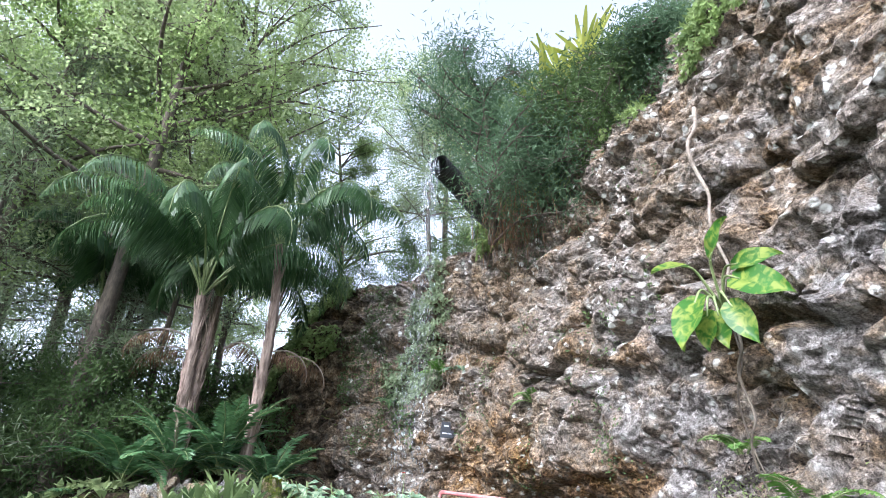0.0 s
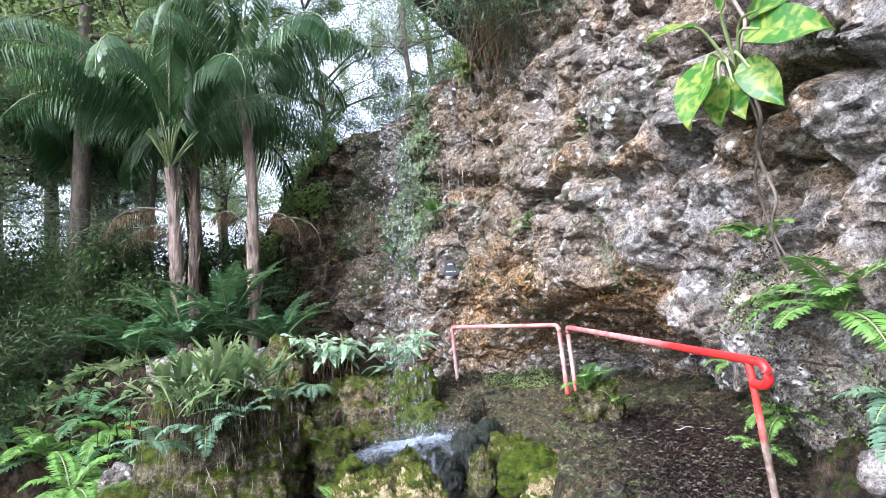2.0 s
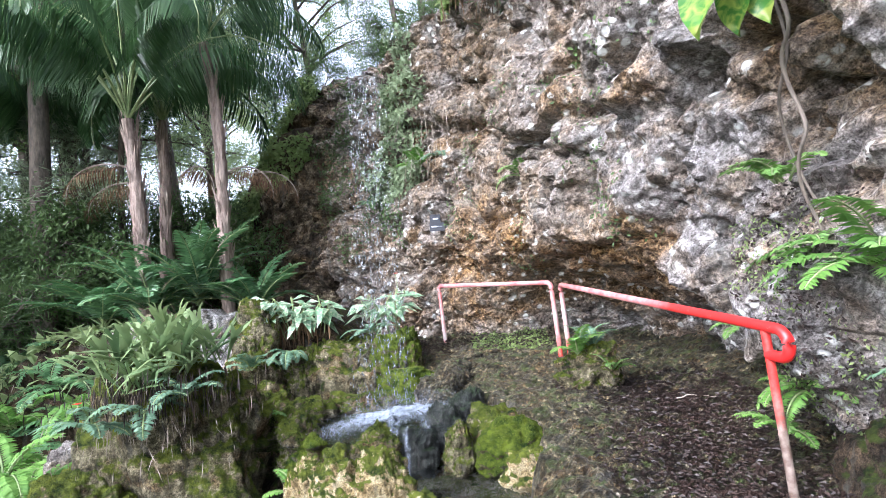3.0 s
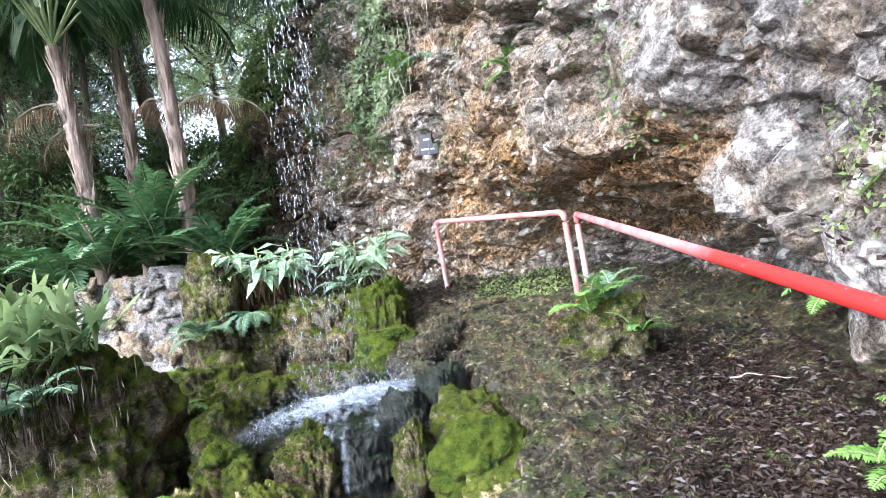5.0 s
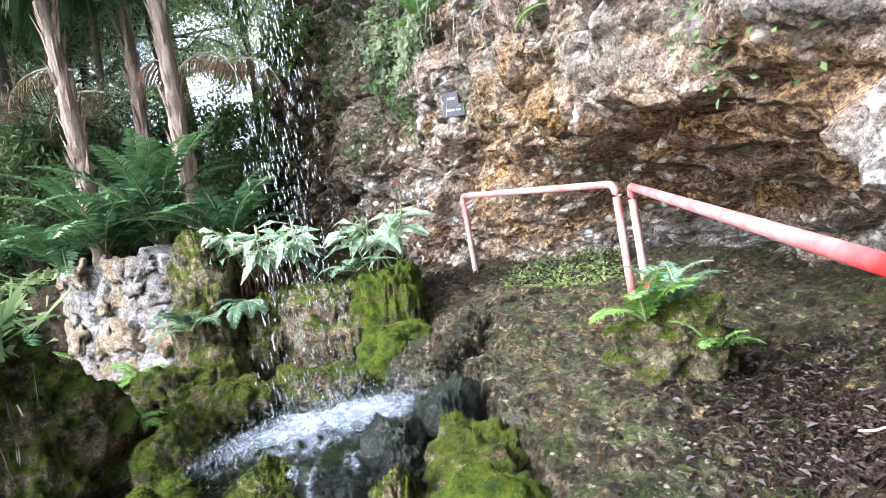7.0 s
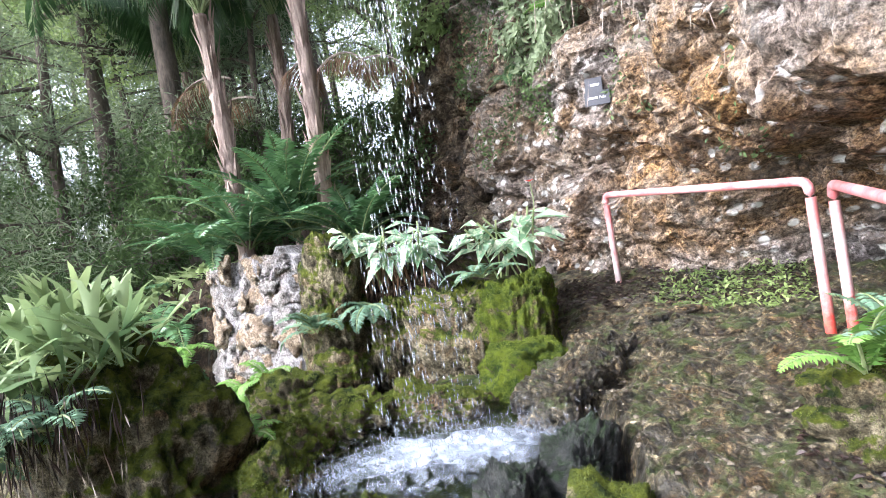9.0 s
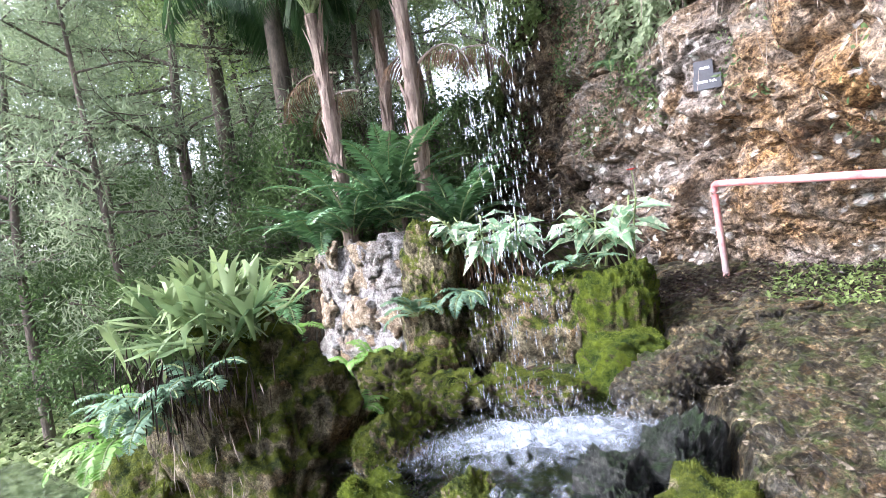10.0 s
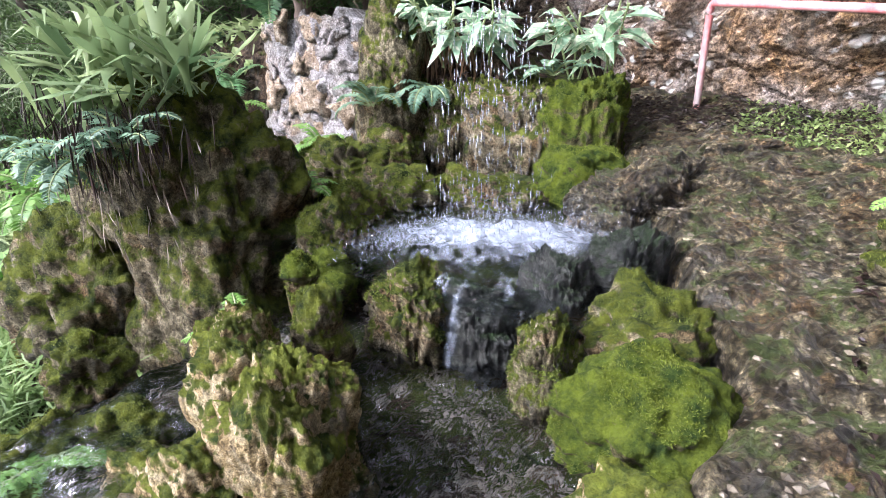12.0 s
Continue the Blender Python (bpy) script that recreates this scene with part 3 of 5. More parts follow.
for k, (c, r, mat, label, rough, drip, square) in enumerate([
    # weir of rocks round the splash pool
    ((-0.5, 6.14, 0.13), (0.22, 0.17, 0.33), MOSSY, "rounded rock hung with bright green streaming moss", 0.25, 1.0, 0.25),
    ((-0.24, 6.24, 0.13), (0.24, 0.15, 0.31), DARKROCK, "wet rock lip hung with dark green streaming algae", 0.28, 1.0, 0.3),
    ((0.1, 6.52, 0.22), (0.17, 0.2, 0.31), DARKROCK, "wet black rock at the edge of the splash pool", 0.3, 0.9, 0.3),
    ((0.3, 6.86, 0.26), (0.19, 0.24, 0.3), DARKROCK, "wet black rock dripping beside the fall", 0.3, 0.9, 0.3),
    ((0.24, 6.1, 0.14), (0.14, 0.15, 0.28), MOSSY, "green streaked pillar of rock in the pool", 0.25, 1.0, 0.1),
    ((0.67, 5.98, 0.2), (0.29, 0.29, 0.26), MOSS, "rock capped with a bright green moss cushion", 0.22, 0.0, 0.1),
    ((0.55, 6.42, 0.25), (0.25, 0.24, 0.24), MOSSY, "brown green rock with algae on the stream edge", 0.3, 0.4, 0.2),
    ((0.78, 5.58, 0.1), (0.2, 0.18, 0.22), YELLOW, "small cream and moss rock at the slab edge", 0.3, 0.3, 0.0),
    ((-0.45, 7.0, 0.36), (0.13, 0.1, 0.11), DARKROCK, "small wet rock in the splash", 0.3, 0.0, 0.2),
    # yellow ridge below the pool
    ((-0.3, 5.22, 0.08), (0.24, 0.22, 0.42), YELLOW, "yellow travertine rock with mossy top", 0.3, 0.8, 0.15),
    ((-0.62, 5.3, 0.06), (0.24, 0.2, 0.38), YELLOW, "yellow travertine rock streaked with moss", 0.3, 0.8, 0.15),
    ((-0.9, 5.45, 0.08), (0.19, 0.2, 0.36), YELLOW, "yellow travertine rock streaked with moss", 0.3, 0.8, 0.1),
    ((0.0, 4.98, -0.08), (0.22, 0.18, 0.28), YELLOW, "cream rock at the foot of the pool", 0.4, 0.6, 0.1),
    ((-0.55, 5.0, -0.1), (0.22, 0.18, 0.3), YELLOW, "cream and moss rock at the foot of the pool", 0.3, 0.6, 0.1),
    ((0.2, 5.12, 0.0), (0.1, 0.09, 0.14), MOSS, "small mossy stone at the pool edge", 0.3, 0.2, 0.0),
    ((-0.95, 5.85, 0.22), (0.06, 0.07, 0.3), MOSSY, "narrow stem of rock under a moss cap", 0.3, 0.5, 0.0),
    ((-0.95, 5.85, 0.46), (0.085, 0.08, 0.075), MOSS, "small mossy knob of rock", 0.3, 0.2, 0.0),
    ((-0.75, 5.75, 0.2), (0.13, 0.12, 0.24), MOSSY, "small dark mossy rock in the stream", 0.3, 0.5, 0.1),
    # left bank of the pool
    ((-1.25, 6.35, 0.3), (0.18, 0.2, 0.32), MOSSY, "mossy boulder beside the splash pool", 0.35, 0.4, 0.15),
    ((-1.12, 6.15, 0.22), (0.17, 0.14, 0.2), MOSS, "low mossy rock beside the splash pool", 0.3, 0.2, 0.0),
    ((-1.5, 6.75, 0.32), (0.22, 0.25, 0.3), MOSSY, "mossy boulder beside the splash pool", 0.35, 0.3, 0.15),
    ((-1.5, 7.3, 0.38), (0.34, 0.22, 0.24), MOSSY, "low mossy ledge rock above the pool", 0.35, 0.3, 0.25),
    ((-0.95, 7.55, 0.34), (0.42, 0.2, 0.24), MOSSY, "low mossy ledge rock above the pool", 0.35, 0.3, 0.3),
    ((-2.1, 7.35, 0.4), (0.36, 0.3, 0.34), MOSSY, "dark mossy rock by the path", 0.35, 0.2, 0.2),
    ((-2.6, 7.75, 0.35), (0.32, 0.25, 0.3), MOSSY, "dark mossy rock by the path", 0.35, 0.2, 0.2),
    # moss wall behind the fall
    ((-1.3, 8.62, 0.55), (0.62, 0.3, 0.64), MOSSY, "broad tufa wall hung with dripping brown green moss", 0.3, 1.0, 0.35),
    ((-0.62, 8.55, 0.66), (0.34, 0.28, 0.56), MOSS, "olive moss covered block on the wall end", 0.3, 1.0, 0.35),
    ((-1.85, 8.52, 0.62), (0.24, 0.24, 0.52), MOSSY, "brown mossy tufa column", 0.3, 1.0, 0.2),
    ((-0.42, 8.12, 0.42), (0.36, 0.36, 0.32), MOSS, "sloping bright green moss bank", 0.2, 0.2, 0.1),
    ((-0.02, 7.72, 0.42), (0.28, 0.46, 0.24), BED, "wet grey green rock shedding water", 0.3, 0.9, 0.25),
    ((0.12, 8.15, 0.58), (0.22, 0.35, 0.2), BED, "wet grey rock at the head of the slab", 0.3, 0.4, 0.1),
    ((1.6, 7.12, 0.6), (0.3, 0.24, 0.27), MOSSY, "low moss and tufa rock with ferns", 0.35, 0.5, 0.2),
    # staghorn boulder and the bank behind it
    ((-2.35, 6.15, 0.1), (0.86, 0.55, 1.18), MOSSY, "large dark mossy boulder crowned with staghorn ferns", 0.3, 0.4, 0.15),
    ((-2.9, 5.7, -0.3), (0.7, 0.55, 0.8), MOSSY, "mossy boulder with leaf litter", 0.3, 0.3, 0.0),
    ((-2.4, 8.35, 0.8), (0.36, 0.3, 0.85), MOSSY, "tall brown mossy rock at the end of the wall", 0.35, 0.6, 0.2),
    ((-2.15, 8.0, 0.4), (0.3, 0.24, 0.35), MOSSY, "mossy rock below the planted bed", 0.3, 0.3, 0.1),
    ((-1.1, 5.0, -0.1), (0.2, 0.17, 0.22), MOSSY, "mossy rock in the shallow run", 0.3, 0.3, 0.1),
    ((-0.78, 4.92, -0.06), (0.14, 0.11, 0.17), YELLOW, "small cream topped stone in the shallow run", 0.4, 0.3, 0.2),
    ((-1.35, 4.75, -0.35), (0.35, 0.3, 0.4), MOSSY, "small mossy stone by the stream", 0.35, 0.3, 0.0),
    ((-1.8, 5.15, -0.05), (0.2, 0.16, 0.2), MOSSY, "knobbly brown rock by the shallow run", 0.4, 0.4, 0.1),
    ((-3.5, 6.5, 0.0), (0.3, 0.25, 0.5), CLIFF, "pale squared stone among the ferns", 0.3, 0.0, 0.35),
    # cliff foot
    ((2.42, 4.75, 1.2), (0.24, 0.26, 0.3), CLIFF, "squared grey limestone block on the cliff foot", 0.25, 0.0, 0.4),
    ((2.45, 3.75, 0.5), (0.16, 0.18, 0.17), CLIFF, "rounded grey stone at the cliff foot", 0.3, 0.0, 0.0),
    ((2.7, 4.0, 0.2), (0.42, 0.7, 0.5), SOIL, "bank of soil and leaves at the cliff foot", 0.3, 0.0, 0.0),
    ((2.62, 3.2, 0.3), (0.35, 0.4, 0.5), CLIFF, "grey boulder at the cliff foot", 0.3, 0.0, 0.1),
]):
    boulder("boulder", c, r, mat, label, 1.0 + k * 0.77, rough, "rock", 4 if max(r) > 0.25 else 3, drip, square)


# ---- handrails ----
def red_paint():
    m, n, l, b = material("faded_red_paint")
    g = n.new("ShaderNodeNewGeometry")
    s = n.new("ShaderNodeSeparateXYZ")
    l.new(g.outputs["Position"], s.inputs[0])
    f = ntex(n, l, g.outputs["Position"], 3.0, 4, 0.6)
    y = math_node(n, l, "ADD", s.outputs[1], math_node(n, l, "MULTIPLY", f, 1.4))
    fade = step(n, l, y, 5.9, 6.6)
    col = mix(n, l, fade, (0.56, 0.02, 0.018), ramp(n, l, ntex(n, l, g.outputs["Position"], 7, 5, 0.7), [(0.35, (0.44, 0.1, 0.1)), (0.65, (0.52, 0.29, 0.29))]))
    wear = step(n, l, ntex(n, l, g.outputs["Position"], 26, 6, 0.75), 0.63, 0.68)
    col = mix(n, l, wear, col, (0.35, 0.27, 0.24))
    l.new(col, b.inputs["Base Color"])
    b.inputs["Roughness"].default_value = 0.4
    return m


def grey_paint():
    """Bleached pink paint over pale metal, still red and rusty near the ground."""
    m, n, l, b = material("worn_post_paint")
    p = coords(n, l)
    z = n.new("ShaderNodeSeparateXYZ")
    l.new(p, z.inputs[0])
    col = ramp(n, l, ntex(n, l, coords(n, l, (1, 1, 0.4)), 11, 5, 0.7), [(0.36, (0.42, 0.16, 0.15)), (0.5, (0.42, 0.29, 0.28)), (0.64, (0.46, 0.4, 0.38))])
    high = step(n, l, math_node(n, l, "ADD", z.outputs[2], math_node(n, l, "MULTIPLY", ntex(n, l, p, 9, 4, 0.7), 0.5)), 1.5, 1.9)
    col = mix(n, l, high, col, (0.46, 0.11, 0.105))
    low = step(n, l, math_node(n, l, "ADD", z.outputs[2], math_node(n, l, "MULTIPLY", ntex(n, l, p, 14, 5, 0.75), 0.5)), 1.2, 0.98)
    col = mix(n, l, low, col, ramp(n, l, ntex(n, l, p, 24, 5, 0.7), [(0.4, (0.2, 0.085, 0.05)), (0.56, (0.52, 0.05, 0.035))]))
    l.new(col, b.inputs["Base Color"])
    b.inputs["Roughness"].default_value = 0.5
    return m


RED, POST = red_paint(), grey_paint()


def pipe(name, pts, r, mat, parent, n=60, label=""):
    g = Geo()
    tube(g, smooth_path(pts, n), r, 14)
    return part(name, g, mat, parent, label, smooth=True)


def rounded(points, r=0.08):
    """A polyline with its inner corners rounded."""
    p = [np.array(q, float) for q in points]
    out = [p[0]]
    for a, b, c in zip(p, p[1:], p[2:]):
        u, w = unit(a - b), unit(c - b)
        for t in np.linspace(0, 1, 7):
            out.append((1 - t) ** 2 * (b + u * r) + 2 * t * (1 - t) * b + t * t * (b + w * r))
    out.append(p[-1])
    return np.array(out)


A, B, C, E = (-0.02, 9.71, 1.75), (1.5, 8.32, 1.58), (1.61, 8.28, 1.54), (2.078, 4.35, 1.166)


def handrail_far():
    top = new("handrail")
    g = Geo()
    tube(g, rounded([(A[0], A[1], A[2] - 0.1), A, B, (B[0], B[1], B[2] - 0.1)], 0.07), 0.03, 14, False)
    part("rail", g, RED, top, smooth=True)
    for q, foot in ((A, 0.85), (B, 0.55)):
        g = Geo()
        tube(g, [(q[0], q[1], foot), (q[0], q[1], q[2] - 0.1)], 0.03, 14, False)
        part("post", g, POST, top, "worn pink and white post", smooth=True)
    return tagged(top, "faded pink tubular metal handrail by the cliff", "handrail")


# red paint that has worn off towards the foot
ENDPOST, n_, l_, b_ = material("flaking_red_paint")
z_ = n_.new("ShaderNodeSeparateXYZ")
l_.new(coords(n_, l_), z_.inputs[0])
flake = math_node(n_, l_, "ADD", z_.outputs[2], math_node(n_, l_, "MULTIPLY", ntex(n_, l_, coords(n_, l_), 22, 5, 0.75), 0.5))
paint = ramp(n_, l_, ntex(n_, l_, coords(n_, l_), 30, 4), [(0.4, (0.5, 0.022, 0.018)), (0.6, (0.62, 0.05, 0.04))])
metal = ramp(n_, l_, ntex(n_, l_, coords(n_, l_), 16, 5), [(0.38, (0.1, 0.065, 0.048)), (0.62, (0.25, 0.2, 0.17))])
l_.new(mix(n_, l_, step(n_, l_, flake, E[2] - 0.3, E[2] - 0.02), metal, paint), b_.inputs["Base Color"])
b_.inputs["Roughness"].default_value = 0.45


def handrail_near():
    top = new("handrail")
    c, e = np.array(C), np.array(E)
    d = unit(e - c)
    loop = [(c[0], c[1], c[2] - 0.1), c, e + d * 0.1]
    g = Geo()
    pts = list(rounded(loop, 0.07))
    mid = e + d * 0.1 + np.array([0, 0, -0.075])
    for a in np.linspace(80, -95, 14):
        pts.append(mid + d * 0.075 * math.cos(radians(a)) + np.array([0, 0, 0.075 * math.sin(radians(a))]))
    pts.append(e + d * 0.0 + np.array([0, 0, -0.155]))
    tube(g, np.array(pts), 0.03, 14, False)
    part("rail", g, RED, top, smooth=True)
    for q, foot, r, nm in ((C, 0.55, 0.03, POST), (E, 0.15, 0.024, ENDPOST)):
        g = Geo()
        tube(g, [(q[0], q[1], foot), (q[0], q[1], q[2] - (0.1 if r > 0.025 else 0.02))], r, 14, False)
        part("post", g, nm, top, "worn post with flaking red paint", smooth=True)
    return tagged(top, "bright red tubular metal handrail with a curled end", "handrail")


handrail_far()
handrail_near()


# ---- fronds, ferns, palms ----
def frond(leaf, stem, base, az, elev, length, droop, pairs, ll, lw, lean=0.55, hang=0.25, r=0.012, start=0.12, curl=0.0, power=1.3):
    """One feather-shaped leaf: a bending midrib and two rows of leaflets."""
    t = np.linspace(0, 1, 14)
    e = radians(elev) - droop * t ** power
    a = radians(az) + curl * t
    ds = length / 13
    d = np.stack([np.cos(e) * np.cos(a), np.cos(e) * np.sin(a), np.sin(e)], 1)
    p = np.vstack([[0, 0, 0], np.cumsum(d[:-1] * ds, 0)]) + np.asarray(base, float)
    tube(stem, p, np.linspace(r, r * 0.3, 14), 5, False)
    k = np.linspace(start, 0.99, pairs)
    q = np.stack([np.interp(k, t, p[:, c]) for c in range(3)], 1)
    dd = unit(np.stack([np.interp(k, t, d[:, c]) for c in range(3)], 1))
    side = unit(np.cross(dd, [0, 0, 1.0]))
    up = np.cross(side, dd)
    size = np.clip(np.sin(np.pi * (0.12 + 0.86 * k)) ** 0.7, 0.15, 1)
    for sgn in (-1, 1):
        jit = rng.normal(0, 0.08, (pairs, 3))
        w = unit(sgn * side + dd * lean + up * 0.25 + jit) - np.array([0, 0, hang])
        blades(leaf, q, w, up + jit, ll * size * rng.uniform(0.85, 1.1, pairs), lw * (0.5 + 0.5 * size), 0.5)


def frond_plant(name, base, n, length, leafmat, label, category, elev=(35, 75), droop=1.3, pairs=34, ll=0.16, lw=0.03, az=(0, 360), hang=0.25, split=True, lean=0.55):
    top = new(name)
    top.location = base
    one = None
    for k in range(n):
        if one is None or split:
            one = (Geo(), Geo())
        a = az[0] + (az[1] - az[0]) * (k + rng.uniform(0.1, 0.9)) / n
        frond(*one, (0.02 * rng.normal(), 0.02 * rng.normal(), 0), a, rng.uniform(*elev), length * rng.uniform(0.75, 1.1), droop * rng.uniform(0.7, 1.25), pairs, ll, lw, lean, hang, 0.008 + length * 0.003)
        if split or k == n - 1:
            f = part("frond", one[1], STALK, top)
            tagged(part("foliage", one[0], leafmat, f), kind="stuff")
    return tagged(top, label, category)


for b, n, ln, az in (((-4.95, 9.05, 1.75), 14, 1.4, (60, 380)), ((-4.2, 9.0, 1.85), 16, 1.5, (0, 360)), ((-3.55, 9.2, 1.9), 16, 1.5, (0, 360)),
                     ((-2.8, 9.4, 1.7), 12, 1.25, (0, 360)), ((-7.0, 9.6, 0.7), 14, 1.5, (0, 360)), ((-8.3, 9.0, 0.2), 12, 1.5, (0, 360)), ((-6.0, 8.9, 0.2), 10, 1.2, (0, 360))):
    frond_plant("cycad", b, n, ln, CYCAD, "dark green cycad with stiff arching feathery fronds", "cycad", (28, 84), 1.2, 34, 0.22, 0.058, az, 0.05)


def palm(base, path, r0, r1, crown, n, length, label, droop=3.1, az0=0, ll=0.85, mat=PALM):
    top = new("palm")
    top.location = base
    g = Geo()
    p = smooth_path(path, 60)
    rr = np.linspace(r0, r1, 60) * (1 + 0.06 * np.sin(np.arange(60) * 1.9) + 0.05 * rng.normal(size=60))
    tube(g, p, rr, 16)
    # old leaf bases hugging the stem
    part("trunk", g, BARK, top, "pinkish grey fibrous bark", smooth=True)
    g = Geo()
    for k in range(60):
        i = rng.integers(4, 56)
        a = rng.uniform(0, 2 * np.pi)
        o = np.array([math.cos(a), math.sin(a), 0])
        blades(g, [p[i] + o * rr[i] * 0.9], [[o[0] * 0.12, o[1] * 0.12, 1]], [o], rng.uniform(0.25, 0.6), 0.06, -0.2)
    tagged(part("leaf_base", g, BARK, top), kind="stuff")
    for k in range(n):
        leaf, stem = Geo(), Geo()
        a = az0 + 360 * (k + rng.uniform(0.2, 0.8)) / n
        frond(leaf, stem, p[-1], a, rng.uniform(52, 86), length * rng.uniform(0.75, 1.1), droop * rng.uniform(0.75, 1.15), 95, ll, 0.032, 0.35, 1.7, 0.02, 0.3, 0.0, 1.7)
        f = part("frond", stem, STALK, top)
        tagged(part("foliage", leaf, mat, f), kind="stuff")
    return tagged(top, label, "palm")


palm((-4.25, 9.0, 1.5), [(0, 0, 0), (-0.02, 0, 1.3), (-0.06, 0.02, 2.4), (-0.1, 0, 3.3)], 0.11, 0.08, None, 16, 3.9, "slender palm with drooping feathery fronds above cycads", 3.0, 0, 0.8)
palm((-3.22, 9.4, 1.55), [(0, 0, 0), (0.02, 0, 1.3), (0.06, 0.02, 3.0), (-0.05, 0, 4.5)], 0.105, 0.075, None, 13, 3.4, "tall slender palm with a pale peeling trunk", 2.9, 40, 0.75)
palm((-4.85, 10.6, 1.5), [(0, 0, 0), (0.03, 0, 1.5), (0.04, 0.1, 2.8), (0.08, 0.1, 3.9)], 0.11, 0.08, None, 14, 3.6, "slender palm behind the planted bed", 2.9, 15, 0.75)
palm((-7.6, 11.0, 0.6), [(0, 0, 0), (0, 0, 2), (0.08, 0.1, 3.6), (0.1, 0.1, 4.8)], 0.1, 0.08, None, 12, 3.6, "slender palm among the trees", 2.8, 5)

# dead brown fronds hanging from the palms
for a, b in ((200, (-4.85, 9.75, 4.3)), (330, (-4.3, 10.3, 4.2)), (350, (-3.4, 9.9, 4.0)), (190, (-4.9, 10.2, 4.1)), (10, (-3.2, 10.2, 4.0))):
    g, h = Geo(), Geo()
    frond(g, h, b, a, 20, 1.3, 2.2, 60, 0.5, 0.014, 0.3, 1.2, 0.02)
    ob = tagged(part("dead_frond", h, ROOT), "withered brown palm frond hanging behind the palms", "dead frond", "dead fronds")
    tagged(part("foliage", g, DEAD, ob), kind="stuff")

# ---- trees ----
def tree_parts(height, base_h, spread, limbs, leaves, ll, lw, mat, r, seed, fine=0.3, lean=(0, 0), droop=0.0, bark=None):
    top = new("tree")
    wood, crown = Geo(), Geo()
    gen = np.random.default_rng(seed)
    p = smooth_path([(0, 0, -0.4), (lean[0] * 0.3 + gen.normal() * 0.1, lean[1] * 0.3 + gen.normal() * 0.1, height * 0.35), (lean[0] * 0.7 + gen.normal() * 0.15, lean[1] * 0.7 + gen.normal() * 0.15, height * 0.7), (lean[0], lean[1], height)], 30)
    tube(wood, p, np.linspace(r, r * 0.2, 30), 8)
    tips = []
    for k in range(limbs):
        t = base_h / height + (1 - base_h / height) * (k + gen.uniform(0, 0.9)) / limbs
        i = min(int(t * 29), 28)
        a = gen.uniform(0, 2 * np.pi)
        ln = spread * (1.15 - 0.65 * t) * gen.uniform(0.6, 1.15)
        rise = gen.uniform(0.05, 0.75) - droop
        q = smooth_path([p[i], p[i] + np.array([math.cos(a) * ln * 0.5, math.sin(a) * ln * 0.5, rise * ln * 0.55 + gen.normal() * 0.1]), p[i] + np.array([math.cos(a + 0.2) * ln, math.sin(a + 0.2) * ln, rise * ln * 0.8 - droop * ln * 0.3])], 10)
        tube(wood, q, np.linspace(r * 0.38 * (1.1 - t * 0.5), 0.008, 10), 5, False)
        for j in range(7):
            b = q[gen.integers(3, 10)]
            w = gen.normal(0, 1, 3) * np.array([1, 1, 0.6])
            e = b + w / (np.linalg.norm(w) + 1e-6) * ln * gen.uniform(0.2, 0.45) + np.array([0, 0, 0.1 - droop * 0.5])
            tube(wood, [b, (b + e) / 2 + gen.normal(0, 0.04, 3), e], [0.012, 0.008, 0.004], 3, False)
            tips.append((b, e))
    per = max(leaves // len(tips), 1)
    for b, e in tips:
        u = gen.uniform(0.15, 1.15, per)[:, None]
        pos = b + (e - b) * u + gen.normal(0, fine, (per, 3)) * (0.5 + u * 0.5)
        d = unit(unit(e - b) * 0.5 + gen.normal(0, 0.7, (per, 3)) + np.array([0, 0, 0.1 - 1.2 * droop]))
        blades(crown, pos, d, gen.normal(0, 1, (per, 3)) + np.array([0, 0, 1.0]), ll * gen.uniform(0.6, 1.2, per), lw, 0.3)
    part("trunk", wood, bark or DARKBARK, top, smooth=True)
    part("crown", crown, mat, top)
    return top


KINDS = [
    (tagged(tree_parts(9.0, 2.2, 2.2, 26, 14000, 0.17, 0.02, FEATHER, 0.1, 3, 0.2, (0.3, 0.2), 0.12), "thin dark tree with feathery grey green foliage", "tree", "feathery trees"), 9.0),
    (tagged(tree_parts(7.0, 1.5, 1.9, 22, 13000, 0.15, 0.018, FEATHER, 0.07, 5, 0.2, (-0.4, 0.1), 0.2), "thin dark tree with feathery grey green foliage", "tree", "feathery trees"), 7.0),
    (tagged(tree_parts(11.0, 4.0, 4.2, 26, 30000, 0.095, 0.05, BROAD, 0.17, 8, 0.2, (0.8, 0.3)), "tall broadleaf tree with fine light green leaves", "tree", "broadleaf trees"), 11.0),
    (tagged(tree_parts(12.0, 4.5, 4.6, 28, 30000, 0.09, 0.048, PALE, 0.16, 11, 0.2, (-0.6, 0.5)), "tall tree with pale green leaves and twisting limbs", "tree", "broadleaf trees"), 12.0),
    (tagged(tree_parts(2.6, 0.3, 1.5, 16, 7000, 0.11, 0.045, SHADE, 0.04, 14, 0.22), "dense green shrub under the trees", "shrub", "shrubs"), 2.6),
    (tagged(tree_parts(2.2, 0.2, 1.6, 16, 7500, 0.15, 0.02, SHADE, 0.04, 17, 0.24, droop=0.1), "dense feathery shrub under the trees", "shrub", "shrubs"), 2.2),
]
